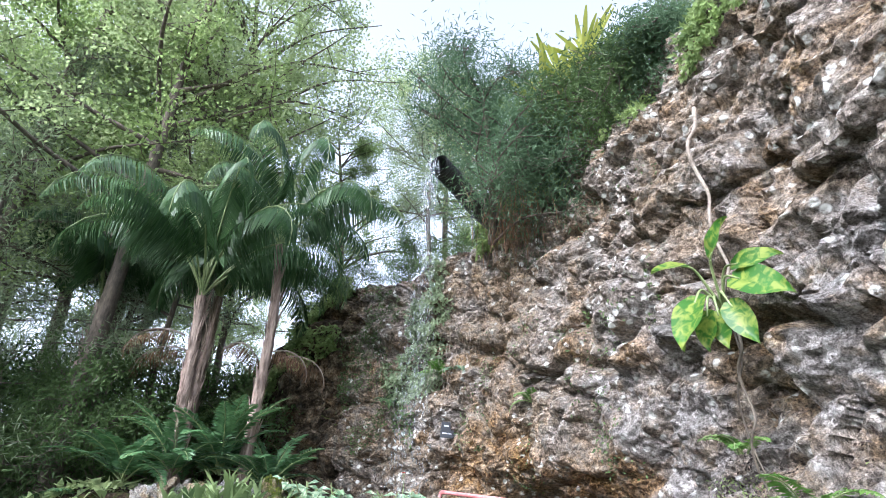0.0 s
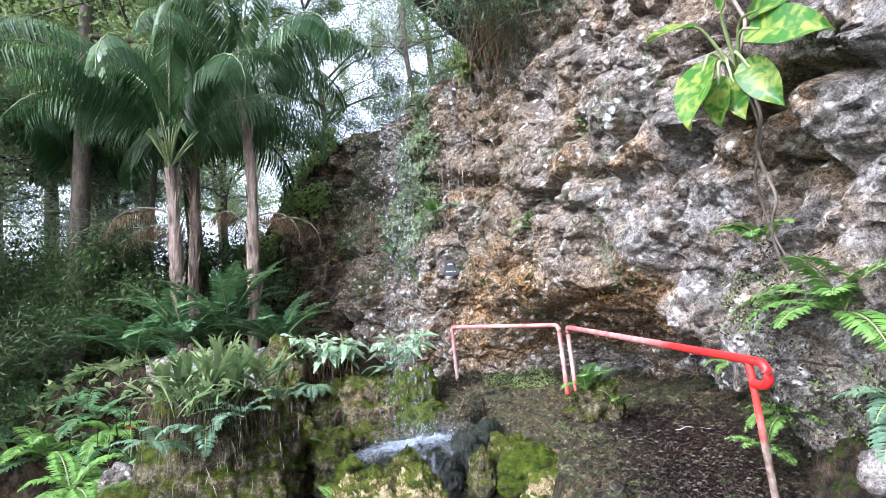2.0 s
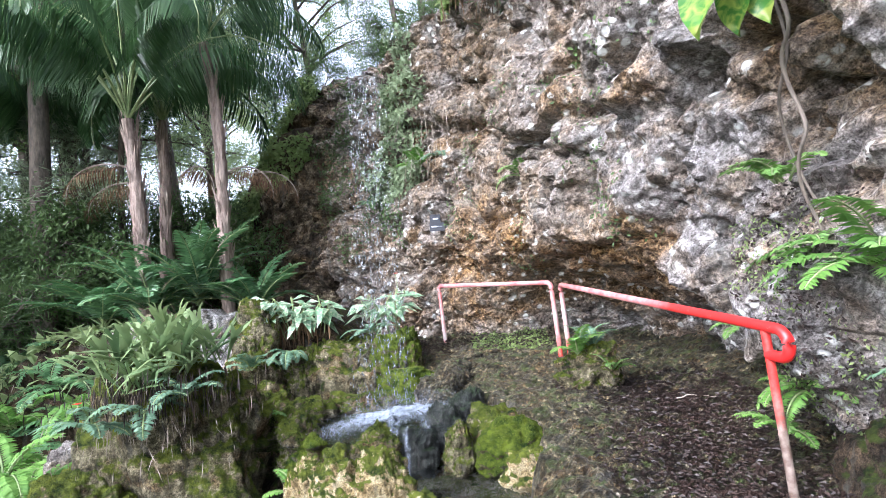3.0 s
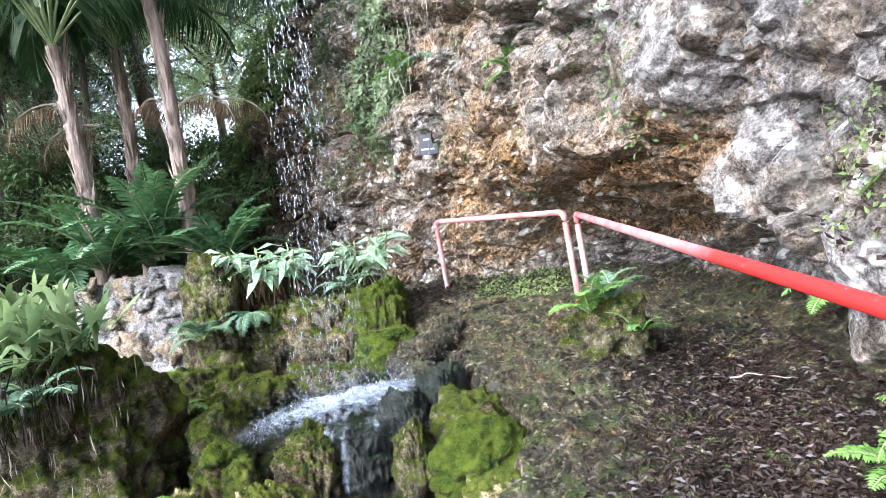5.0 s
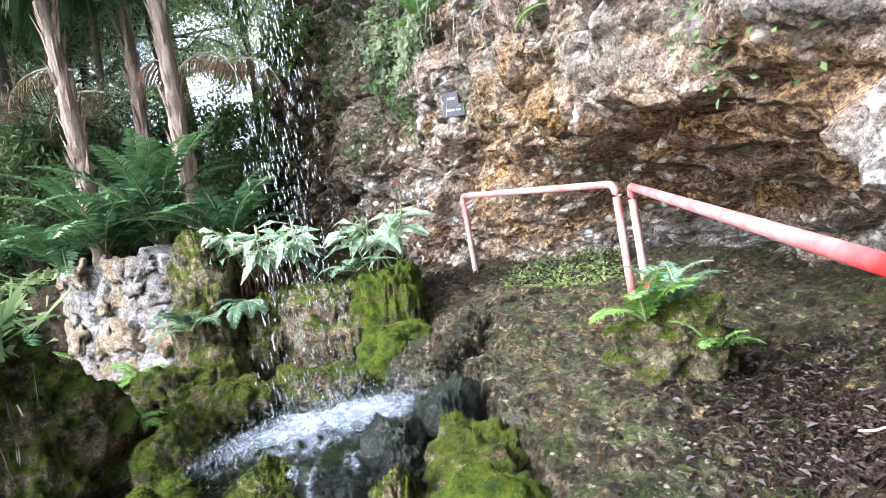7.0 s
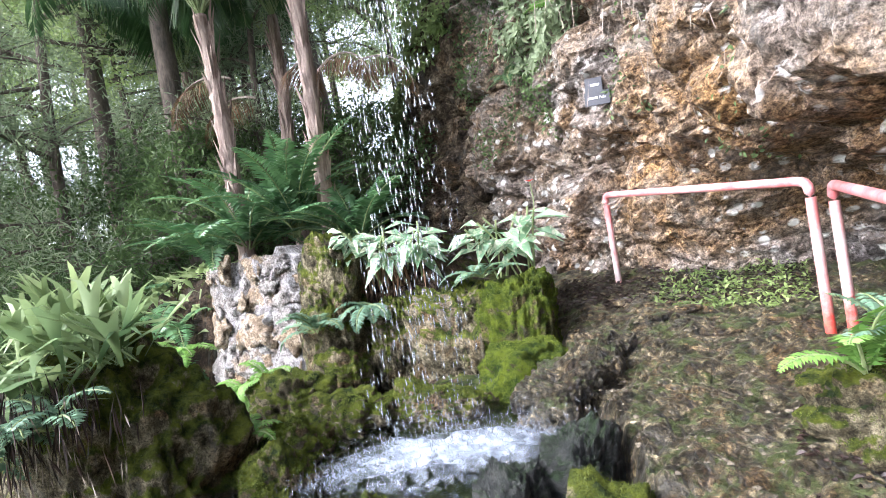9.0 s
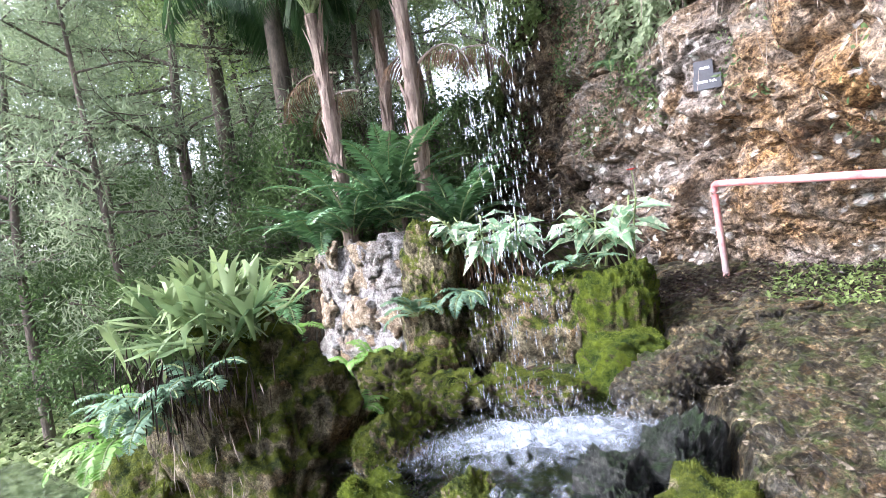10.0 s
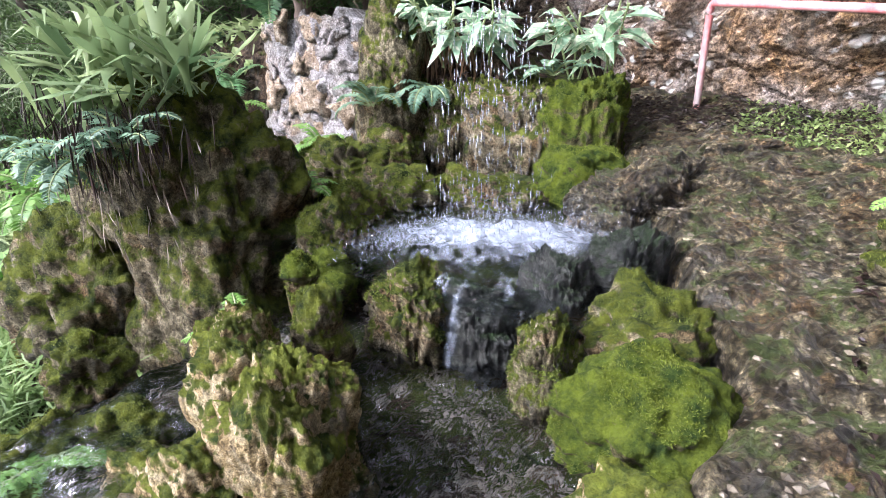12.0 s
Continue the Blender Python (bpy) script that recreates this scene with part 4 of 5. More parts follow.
PLACES = [
    # kind, x, y, scale, turn; on the wooded slope beyond the bed
    (0, -9.5, 9.6, 1.25, 10), (1, -8.6, 8.0, 1.2, 70), (0, -11.0, 12.0, 1.1, 150), (1, -12.5, 9.0, 1.1, 200), (0, -7.5, 13.0, 1.15, 260), (1, -14.0, 13.0, 1.2, 300),
    (0, -10.0, 6.8, 0.95, 20), (1, -12.0, 6.0, 1.0, 120), (0, -15.5, 9.5, 1.15, 220), (0, -6.2, 11.6, 0.9, 330), (1, -9.0, 15.0, 1.2, 45), (0, -17.0, 6.0, 1.2, 95),
    (2, -8.0, 12.4, 1.35, 30), (3, -5.6, 12.9, 1.25, 80), (3, -7.0, 10.4, 1.3, 200), (2, -10.0, 11.0, 1.4, 300), (2, -11.5, 15.5, 1.5, 140), (3, -14.5, 17.0, 1.5, 190), (2, -18.0, 13.0, 1.1, 240), (3, -20.0, 9.0, 1.1, 290),
    (3, -7.5, 19.0, 1.1, 70), (2, -12.0, 21.0, 1.2, 110), (3, -17.5, 20.0, 1.2, 160), (2, -23.0, 16.0, 1.2, 250),
    (3, -25.0, 8.0, 1.2, 320), (2, -22.0, 4.0, 1.1, 15), (0, -19.0, 2.0, 1.2, 55), (2, -28.0, 20.0, 1.3, 90), (3, -21.0, 25.0, 1.3, 130), (2, -12.0, 28.0, 1.3, 170),
    (2, -3.2, 15.5, 0.75, 170), (0, -0.3, 12.6, 0.75, 250), (2, 1.0, 14.0, 0.7, 290), (3, 0.2, 17.0, 0.9, 20), (2, 2.5, 20.0, 0.75, 10),
    (0, -3.6, 18.5, 0.8, 40), (3, 4.5, 12.0, 0.5, 60), (2, 6.5, 9.0, 0.5, 95),
    (4, -6.4, 10.6, 1.0, 0), (5, -7.4, 10.2, 1.1, 60), (4, -9.0, 10.8, 1.2, 110), (5, -10.4, 9.0, 1.1, 160), (4, -8.6, 7.0, 1.0, 210), (5, -11.5, 7.4, 1.1, 250),
    (4, -13.5, 10.5, 1.4, 300), (5, -12.0, 13.6, 1.5, 340), (4, -15.5, 7.5, 1.5, 30), (5, -16.5, 11.5, 1.6, 80), (4, -9.6, 13.2, 1.4, 130), (5, -7.0, 14.0, 1.4, 180),
    (4, -18.5, 9.5, 1.7, 220), (5, -14.0, 4.5, 1.5, 260), (4, -19.5, 5.0, 1.8, 310), (5, -5.6, 12.4, 1.2, 350), (4, -4.8, 12.6, 0.9, 25), (5, -11.0, 17.5, 1.7, 75),
    (4, -15.5, 15.5, 1.8, 125), (5, -20.5, 13.5, 1.9, 175), (4, -24.0, 11.5, 2.2, 225), (5, -24.0, 6.0, 2.2, 275), (4, -20.0, 19.0, 2.2, 325), (5, -7.2, 8.4, 0.7, 15),
    (4, -3.4, 14.2, 0.7, 65), (5, -2.3, 13.2, 0.5, 115), (4, -0.9, 12.6, 0.55, 165), (5, 0.4, 11.4, 0.5, 215), (4, 3.2, 7.6, 0.5, 265), (5, 3.9, 6.0, 0.5, 315), (5, 1.6, 9.6, 0.6, 35), (4, 4.2, 4.4, 0.45, 85),
]


def top_of(x, y):
    """The ground, or the plateau above the cliff where that stands higher."""
    k = np.argmin(np.hypot(rim_fine[:, 4] - x, rim_fine[:, 5] - y))
    o = cliff_out(rim_len[k])
    inside = (np.array([x, y]) - rim_fine[k, 4:6]) @ o[:2]
    return rim_fine[k, 6] + 0.05 if inside < 0 and rim_fine[k, 0] > -6 else ground_height(x, y)


first = set()
for kind, x, y, sc, turn in PLACES:
    src = KINDS[kind][0]
    m = Matrix.LocRotScale((x, y, top_of(x, y)), Euler((0, 0, radians(turn))), Vector((sc, sc, sc)))
    if kind not in first:
        first.add(kind)
        src.matrix_basis = m
        continue
    dup = copy_thing(src, m)
    dup.matrix_basis = m

CEDAR = leaf_material("dark_cedar_needles", (0.05, 0.1, 0.055), (0.14, 0.22, 0.12), 0.4)
# ---- the cedar bush, bromeliads and roots on the crest ----
bush = tagged(tree_parts(2.9, 0.05, 1.9, 34, 26000, 0.13, 0.018, CEDAR, 0.07, 23, 0.22, (-0.2, -0.2), 0.08), "feathery dark green bush overhanging the cliff edge", "bush")
bush.matrix_basis = pose(0.75, 8.2, 6.0)
for k, (x, y, z, h, w, mat, label) in enumerate((
    (1.5, 7.75, 6.3, 1.5, 1.0, CEDAR, "feathery dark green bush on the cliff edge"),
    (2.25, 7.25, 6.6, 1.7, 1.1, SHADE, "dense green leafy bush on the cliff edge"),
    (2.85, 6.7, 6.7, 1.5, 1.0, SHADE, "dense green leafy bush on the cliff edge"),
    (3.2, 6.0, 6.8, 1.2, 0.8, CEDAR, "feathery dark green bush on the cliff edge"),
)):
    bush = tagged(tree_parts(h, 0.05, w, 22, 9000, 0.11, 0.026, mat, 0.035, 27 + k, 0.16, (-0.15, -0.25), 0.1), label, "bush", "bushes on the cliff edge")
    bush.matrix_basis = pose(x, y, z)


def strap_plant(name, base, n, length, width, mat, label, category, spread=1.0, elev=(25, 85), fork=False, bend=1.0, facing=None):
    top = tagged(new(name), label, category)
    top.location = base
    for k in range(n):
        a, e = rng.uniform(0, 2 * np.pi) if facing is None else radians(rng.uniform(*facing)), radians(rng.uniform(*elev))
        ln = length * rng.uniform(0.6, 1.15)
        t = np.linspace(0, 1, 8)
        ee = e - bend * t ** 1.5 * rng.uniform(0.5, 1.3)
        d = np.stack([np.cos(ee) * math.cos(a), np.cos(ee) * math.sin(a), np.sin(ee)], 1)
        b = np.array([rng.normal() * 0.06, rng.normal() * 0.06, 0]) * spread
        p = np.vstack([[0, 0, 0], np.cumsum(d[:-1] * ln / 7, 0)]) + b
        s = np.array([-math.sin(a), math.cos(a), 0])
        w = width * (0.22 + 1.0 * t ** 1.6) if fork else width * np.sin(np.pi * np.clip(0.15 + 0.8 * t, 0, 1)) ** 0.6
        lift = np.cross(s, d) * w[:, None] * 0.18
        v = np.stack([p - s * w[:, None] / 2 + lift, p, p + s * w[:, None] / 2 + lift], 1).reshape(-1, 3)
        i, j = np.meshgrid(np.arange(7) * 3, np.arange(2), indexing="ij")
        a0 = (i + j).ravel()
        g = Geo()
        g.add(v, np.stack([a0, a0 + 1, a0 + 4, a0 + 3], 1))
        if fork:
            # the leaf splits into drooping lobes
            m = g.n
            for q, (i0, i1) in ((-1.0, (21, 22)), (1.0, (22, 23))):
                tip = p[-1] + d[-1] * ln * rng.uniform(0.35, 0.55) + s * q * w[-1] * rng.uniform(0.7, 1.5) - np.array([0, 0, ln * rng.uniform(0.0, 0.3)])
                mid = p[-1] + d[-1] * ln * 0.2 + s * q * w[-1] * 0.5
                g.v.append(np.array([mid - s * w[-1] * 0.14, mid + s * w[-1] * 0.14, tip]))
                g.f.append(np.array([(i0, i1, m + 1, m)]))
                g.f.append(np.array([(m, m + 1, m + 2)]))
                m += 3
                g.n = m
        part("leaf", g, mat, top, smooth=True)
    return top


BROM = leaf_material("bromeliad_leaf", (0.16, 0.24, 0.04), (0.5, 0.5, 0.12), 0.4)
for b, n in (((2.0, 7.6, 8.5), 34), ((2.4, 7.3, 8.8), 30), ((1.75, 7.75, 8.1), 22), ((2.5, 7.1, 8.2), 20)):
    strap_plant("bromeliad", b, n, 0.95, 0.1, BROM, "yellow green strap leaved plant on the cliff edge", "bromeliad", 1.5, (30, 88), bend=0.9)
strap_plant("dead_leaves", (1.95, 7.3, 7.9), 34, 1.1, 0.06, DEAD, "hanging dry brown strap leaves", "dead leaves", 2.0, (-80, -30), bend=0.3)

# ---- roots and vines on the cliff ----
def vine(name, pts, r, mat, label, wobble=0.03):
    g = Geo()
    p = smooth_path(pts, 50)
    p += np.stack([wobble * np.sin(np.linspace(0, 17 + k, 50) + k) for k in range(3)], 1)
    tube(g, p, np.linspace(r, r * 0.6, 50), 7)
    return tagged(part(name, g, mat, smooth=True), label, "root")


vine("hanging_root", [(2.62, 4.5, 5.5), (2.4, 4.35, 4.9), (2.42, 4.3, 4.3), (2.4, 4.2, 3.7), (2.36, 4.15, 3.2)], 0.02, ROOT, "pale twisting root hanging down the cliff")
vine("hanging_root", [(2.36, 4.15, 3.0), (2.34, 4.15, 2.6), (2.3, 4.1, 2.2), (2.35, 4.2, 1.8), (2.4, 4.3, 1.4)], 0.013, DARKBARK, "brown climbing root under the large leaves")
vine("hanging_root", [(2.36, 4.2, 3.0), (2.4, 4.3, 2.5), (2.36, 4.35, 2.1), (2.42, 4.1, 1.6), (2.4, 4.05, 1.2)], 0.01, DARKBARK, "brown climbing root under the large leaves")


def hang(name, centre, n, spread, length, mat, label, w=0.008):
    g = Geo()
    b = np.asarray(centre) + rng.normal(0, 1, (n, 3)) * np.asarray(spread)
    blades(g, b, rng.normal(0, 0.16, (n, 3)) + np.array([0, 0, -1]), rng.normal(0, 1, (n, 3)), length * rng.uniform(0.4, 1.2, n), w, 0.1)
    return tagged(part(name, g, mat), label, "roots", kind="stuff")


hang("hanging_roots", (1.25, 7.9, 6.2), 520, (0.4, 0.22, 0.25), 0.8, DEAD, "brown roots hanging under the bush", 0.012)
hang("hanging_roots", (0.35, 9.35, 4.3), 120, (0.3, 0.15, 0.4), 0.5, ROOT, "fine grey roots trailing on the rock")


def creeper(name, s0, s1, h0, h1, n, size, mat, label, off=0.05, dens=0.0):
    g = Geo()
    pts = []
    while len(pts) < n:
        s, h = rng.uniform(s0, s1), rng.uniform(h0, h1)
        if fbm((s, h * 6, 0), 1.1, 3, 5.0) < dens:
            continue
        q = cliff_surface(s, h)
        o = cliff_out(s)
        pts.append(np.array(q) + o * off * rng.uniform(0.2, 1.8))
    o = np.array([cliff_out(0.5 * (s0 + s1))] * n)
    pts = np.array(pts)
    blades(g, pts, rng.normal(0, 0.8, (n, 3)) + np.array([0, 0, -0.5]) + o * 0.5, o + rng.normal(0, 0.4, (n, 3)), size * rng.uniform(0.5, 1.3, n), size * 0.5, 0.3)
    return tagged(part(name, g, mat), label, "creeper", kind="stuff")


S = RIM_S
creeper("creeper", S[3] + 0.6, S[4] + 0.9, 0.42, 1.0, 3200, 0.06, SHADE, "green creeper trailing down the rock face", 0.08, -0.05)
creeper("creeper", S[4] + 0.2, S[5] + 0.3, 0.58, 1.02, 3000, 0.1, FEATHER, "feathery green growth on the rock face", 0.12, 0.0)
creeper("creeper", S[2] - 3, S[3] + 0.5, 0.75, 1.05, 7000, 0.12, BROAD, "green growth along the dark rock rim", 0.12, -0.1)
creeper("creeper", S[5] + 0.3, S[7], 0.9, 1.04, 3500, 0.12, BROAD, "green growth along the cliff edge", 0.1, 0.0)
creeper("creeper", S[7], S[10], 0.86, 1.04, 3500, 0.1, BROAD, "sparse green growth along the cliff edge", 0.1, 0.1)
creeper("creeper", S[5] + 0.2, S[9], 0.3, 0.8, 800, 0.05, SHADE, "small leafy tufts rooted in the rock face", 0.06, 0.3)
hang("hanging_roots", (0.95, 8.2, 3.1), 90, (0.25, 0.15, 0.3), 0.3, ROOT, "fine grey roots trailing on the rock", 0.005)
creeper("creeper", S[9] - 0.1, S[10] + 0.8, 0.06, 0.3, 2600, 0.03, BROAD, "small leafy weeds on the lower rock", 0.06, 0.05)
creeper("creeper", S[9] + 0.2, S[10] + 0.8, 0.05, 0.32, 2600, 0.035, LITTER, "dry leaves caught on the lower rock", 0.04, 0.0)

# ---- philodendron ----
def heart_leaf(length, width, mat, parent, loc, direction, normal):
    """A broad heart leaf with lobes, a fold along the midrib and a wavy rim."""
    n = 11
    g = Geo()
    y = np.linspace(-0.18, 1, n)
    w = 0.5 * width * np.where(y < 0, np.sqrt(np.clip(1 - (y / 0.19) ** 2, 0, 1)) * 0.75 + 0.02, np.clip(1 - np.clip(y, 0, 1) ** 2.2, 0.02, 1) * (0.78 + 0.35 * np.sin(np.clip(y, 0, 1) * np.pi * 0.6)))
    d, nn = unit(direction), unit(normal)
    sd = unit(np.cross(d, nn))
    nn = np.cross(sd, d)
    rows = []
    for k in (-1, -0.5, 0, 0.5, 1):
        z = 0.12 * width * abs(k) + 0.03 * width * np.sin(y * 9) * abs(k) - 0.25 * length * np.clip(y, 0, 1) ** 2
        rows.append(np.asarray(loc) + d * (y * length)[:, None] + sd * (k * w)[:, None] + nn * z[:, None])
    v = np.stack(rows, 1).reshape(-1, 3)
    i, j = np.meshgrid(np.arange(n - 1), np.arange(4), indexing="ij")
    a = (i * 5 + j).ravel()
    g.add(v, np.stack([a, a + 1, a + 6, a + 5], 1))
    return part("leaf", g, mat, parent, smooth=True)


def variegated(name, green, yellow, scale=9.0, edge=0.5):
    m = leaf_material(name, green, tuple(c * 1.4 for c in green), 0.4, 0.35)
    n, l = m.node_tree.nodes, m.node_tree.links
    f = step(n, l, ntex(n, l, coords(n, l), scale, 3, 0.5, 0.8), edge - 0.07, edge + 0.13)
    b = n["Principled BSDF"]
    col = mix(n, l, f, b.inputs["Base Color"].links[0].from_socket, yellow)
    l.new(col, b.inputs["Base Color"])
    l.new(col, n["Translucent BSDF"].inputs["Color"])
    return m


PHIL = variegated("variegated_philodendron", (0.04, 0.13, 0.02), (0.24, 0.3, 0.06), 13.0, 0.5)
phil = tagged(new("philodendron"), "large leaved yellow green variegated philodendron on the cliff", "philodendron")
c = np.array([2.3, 4.16, 3.17])
for d, ln, w in (((-0.55, -0.25, -0.45), 0.46, 0.3), ((-0.1, -0.5, 0.7), 0.34, 0.26), ((0.25, -0.9, -0.1), 0.46, 0.28), ((0.1, -0.6, -0.75), 0.36, 0.22), ((-0.45, -0.1, 0.3), 0.3, 0.2),
                 ((-0.4, -0.2, -0.95), 0.3, 0.2), ((0.35, -0.75, 0.35), 0.34, 0.22), ((-0.15, -0.35, -1.0), 0.28, 0.18)):
    d, ln, w = np.array(d), ln * 0.98, w * 1.06
    s = c + unit(d) * 0.3 + np.array([-0.12, -0.1, 0.05])
    g = Geo()
    tube(g, smooth_path([c + np.array([0, 0, -0.12]), (c + s) / 2 + np.array([-0.05, -0.03, 0.08]), s], 12), np.linspace(0.014, 0.008, 12), 7)
    part("stalk", g, STALK, phil, smooth=True)
    heart_leaf(ln, w, PHIL, phil, s, d + np.array([0, 0, -0.35]), np.array([-0.75, -0.5, 0.45]))

# ---- ferns ----
for b, n, ln, mat, az, label in (
    ((1.5, 6.95, 0.8), 5, 0.4, FERN, (200, 380), "bright green fern on a mossy rock"), ((1.65, 7.1, 0.84), 7, 0.36, GREYFERN, (0, 360), "blue green fern on a mossy rock"),
    ((1.82, 6.98, 0.6), 4, 0.3, FERN, (180, 380), "small bright green fern on a mossy rock"),
    ((-0.1, 9.85, 3.7), 5, 0.5, FERN, (180, 350), "light green fern rooted in the cliff"), ((0.2, 9.6, 3.75), 4, 0.4, GREYFERN, (180, 350), "fern rooted in the cliff"),
    ((1.3, 8.05, 2.95), 4, 0.4, FERN, (170, 320), "yellow green fern rooted in the cliff"), ((1.5, 7.85, 2.55), 5, 0.34, GREYFERN, (170, 320), "grey green fern rooted in the cliff"),
    ((-1.1, 10.55, 3.35), 6, 0.36, PALM, (180, 360), "dark green fern rooted in the cliff"), ((2.38, 5.2, 1.05), 4, 0.26, FERN, (150, 300), "yellow green fern at the rock edge"),
    ((2.5, 3.95, 1.4), 7, 0.62, FERN, (130, 290), "large bright green fern on the cliff foot"), ((2.45, 4.4, 1.45), 6, 0.4, FERN, (130, 290), "bright green fern on the cliff foot"),
    ((2.55, 3.6, 0.85), 6, 0.5, GREYFERN, (130, 290), "green fern on the cliff foot"), ((2.4, 4.6, 0.75), 6, 0.35, FERN, (130, 290), "small green fern on the cliff foot"),
    ((2.35, 4.85, 0.45), 5, 0.3, FERN, (130, 290), "small green fern by the handrail post"), ((2.35, 4.45, 1.95), 5, 0.35, FERN, (130, 290), "small green fern on the rock"),
    ((-2.35, 8.0, 0.95), 6, 0.45, GREYFERN, (180, 360), "blue green fern on the planted wall"), ((-2.0, 8.35, 1.1), 6, 0.4, GREYFERN, (180, 360), "blue green fern above the moss wall"),
    ((-0.95, 8.7, 1.2), 6, 0.4, GREYFERN, (150, 390), "blue green fern above the moss wall"), ((-3.3, 7.85, 0.45), 7, 0.42, FERN, (180, 380), "bright green fern at the foot of the wall"),
    ((-2.75, 7.7, 0.62), 6, 0.4, FERN, (180, 380), "light green fern among rocks"), ((-1.9, 5.62, 1.0), 6, 0.42, GREYFERN, (180, 400), "grey green fern drooping from the boulder"),
    ((-2.2, 5.55, 0.92), 6, 0.42, GREYFERN, (180, 400), "grey green fern drooping from the boulder"), ((-2.6, 5.5, 0.85), 6, 0.42, GREYFERN, (180, 400), "grey green fern drooping from the boulder"),
    ((-1.2, 4.75, -0.02), 5, 0.3, FERN, (150, 400), "small fern by the stream"), ((-2.3, 4.55, 0.0), 7, 0.4, FERN, (0, 360), "bright green fern by the pond"),
    ((-1.05, 5.55, 0.2), 4, 0.3, FERN, (0, 360), "small fern in the rock cleft"), ((-1.7, 6.55, 0.55), 5, 0.3, FERN, (0, 360), "small fern among mossy rocks"),
    ((-3.5, 5.7, 0.5), 8, 0.6, FERN, (0, 360), "light green fern by the pond"), ((-3.6, 6.0, 0.2), 8, 0.7, FERN, (0, 360), "light green fern by the pond"),
    ((-4.2, 5.4, -0.3), 9, 0.8, FERN, (0, 360), "light green fern by the pond"), ((-3.9, 6.9, 0.1), 8, 0.7, FERN, (0, 360), "light green fern by the pond"),
    ((-5.0, 6.5, -0.3), 9, 0.8, GREYFERN, (0, 360), "light green fern by the pond"), ((-5.4, 7.6, -0.2), 9, 0.9, FERN, (0, 360), "light green fern under the trees"),
    ((-5.2, 8.5, 0.95), 9, 0.8, CYCAD, (0, 360), "dark green fern on the side of the bed"), ((-5.8, 8.3, 0.55), 9, 0.8, FERN, (0, 360), "green fern under the palms"),
    ((-4.8, 8.2, 0.75), 8, 0.6, FERN, (150, 400), "green fern at the wall end"), ((-6.4, 8.8, 0.5), 9, 0.9, CYCAD, (0, 360), "dark green fern under the palms"), ((-5.5, 9.0, 1.3), 9, 0.9, CYCAD, (0, 360), "dark green fern under the palms"),
    ((-4.6, 7.9, 0.2), 8, 0.7, CYCAD, (0, 360), "dark green fern beside the wall"), ((-5.0, 8.4, 0.5), 8, 0.8, CYCAD, (0, 360), "dark green fern beside the wall"),
):
    small = ln < 0.55
    frond_plant("fern", b, n, ln, mat, label, "fern", (40, 85) if "mossy rock" in label and ln < 0.5 else (5, 65), 1.5, 26, ln * 0.24, ln * 0.055, az, 0.15, split=not small, lean=0.35)

# ---- staghorn ferns, gingers and weeds ----
for b, n, ln in (((-2.25, 5.95, 1.34), 50, 0.42), ((-1.95, 5.92, 1.24), 36, 0.38), ((-2.58, 5.9, 1.22), 36, 0.38), ((-2.25, 5.66, 1.08), 30, 0.3)):
    strap_plant("staghorn_fern", b, n, ln, 0.075, STAG, "pale green staghorn fern on a boulder", "staghorn fern", 1.8, (10, 88), True, 0.45)
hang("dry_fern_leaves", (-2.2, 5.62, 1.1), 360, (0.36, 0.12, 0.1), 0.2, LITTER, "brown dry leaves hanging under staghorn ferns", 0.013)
hang("hanging_roots", (-2.3, 5.58, 0.85), 160, (0.4, 0.06, 0.2), 0.16, ROOT, "grey roots hanging over the boulder", 0.008)

GINGER = variegated("variegated_ginger", (0.16, 0.27, 0.16), (0.56, 0.58, 0.42), 22.0, 0.54)


def ginger(base, n, label):
    top = tagged(new("ginger_plant"), label, "ginger plant")
    for k in range(n):
        a = rng.uniform(0, 2 * np.pi)
        b = np.asarray(base) + np.array([rng.normal() * 0.16, rng.normal() * 0.08, 0])
        tip = b + np.array([math.cos(a) * 0.25, math.sin(a) * 0.2 - 0.1, rng.uniform(0.3, 0.62)])
        p = smooth_path([b, (b + tip) / 2 + np.array([0, 0, 0.08]), tip], 10)
        g = Geo()
        tube(g, p, 0.009, 6)
        part("stem", g, STALK, top)
        g = Geo()
        for j in range(5):
            q = p[4 + j]
            d = np.array([math.cos(a + (j % 2 * 2 - 1) * 1.0 + rng.normal() * 0.3), math.sin(a + (j % 2 * 2 - 1) * 1.0) - 0.2, rng.uniform(-0.7, 0.3)])
            blades(g, [q], [d], [[0.1, -0.5, 1]], rng.uniform(0.24, 0.38), 0.11, 0.6)
        part("leaf", g, GINGER, top)
    return top


ginger((-2.15, 8.65, 1.25), 13, "white edged variegated ginger above the wall")
ginger((-1.8, 8.7, 1.2), 11, "white edged variegated ginger above the wall")
ginger((-0.9, 9.0, 1.15), 9, "drooping variegated ginger beside the falls")
hang("dry_leaves", (-2.1, 8.6, 1.45), 120, (0.25, 0.08, 0.1), 0.35, DEAD, "dry brown leaves under the ginger", 0.03)


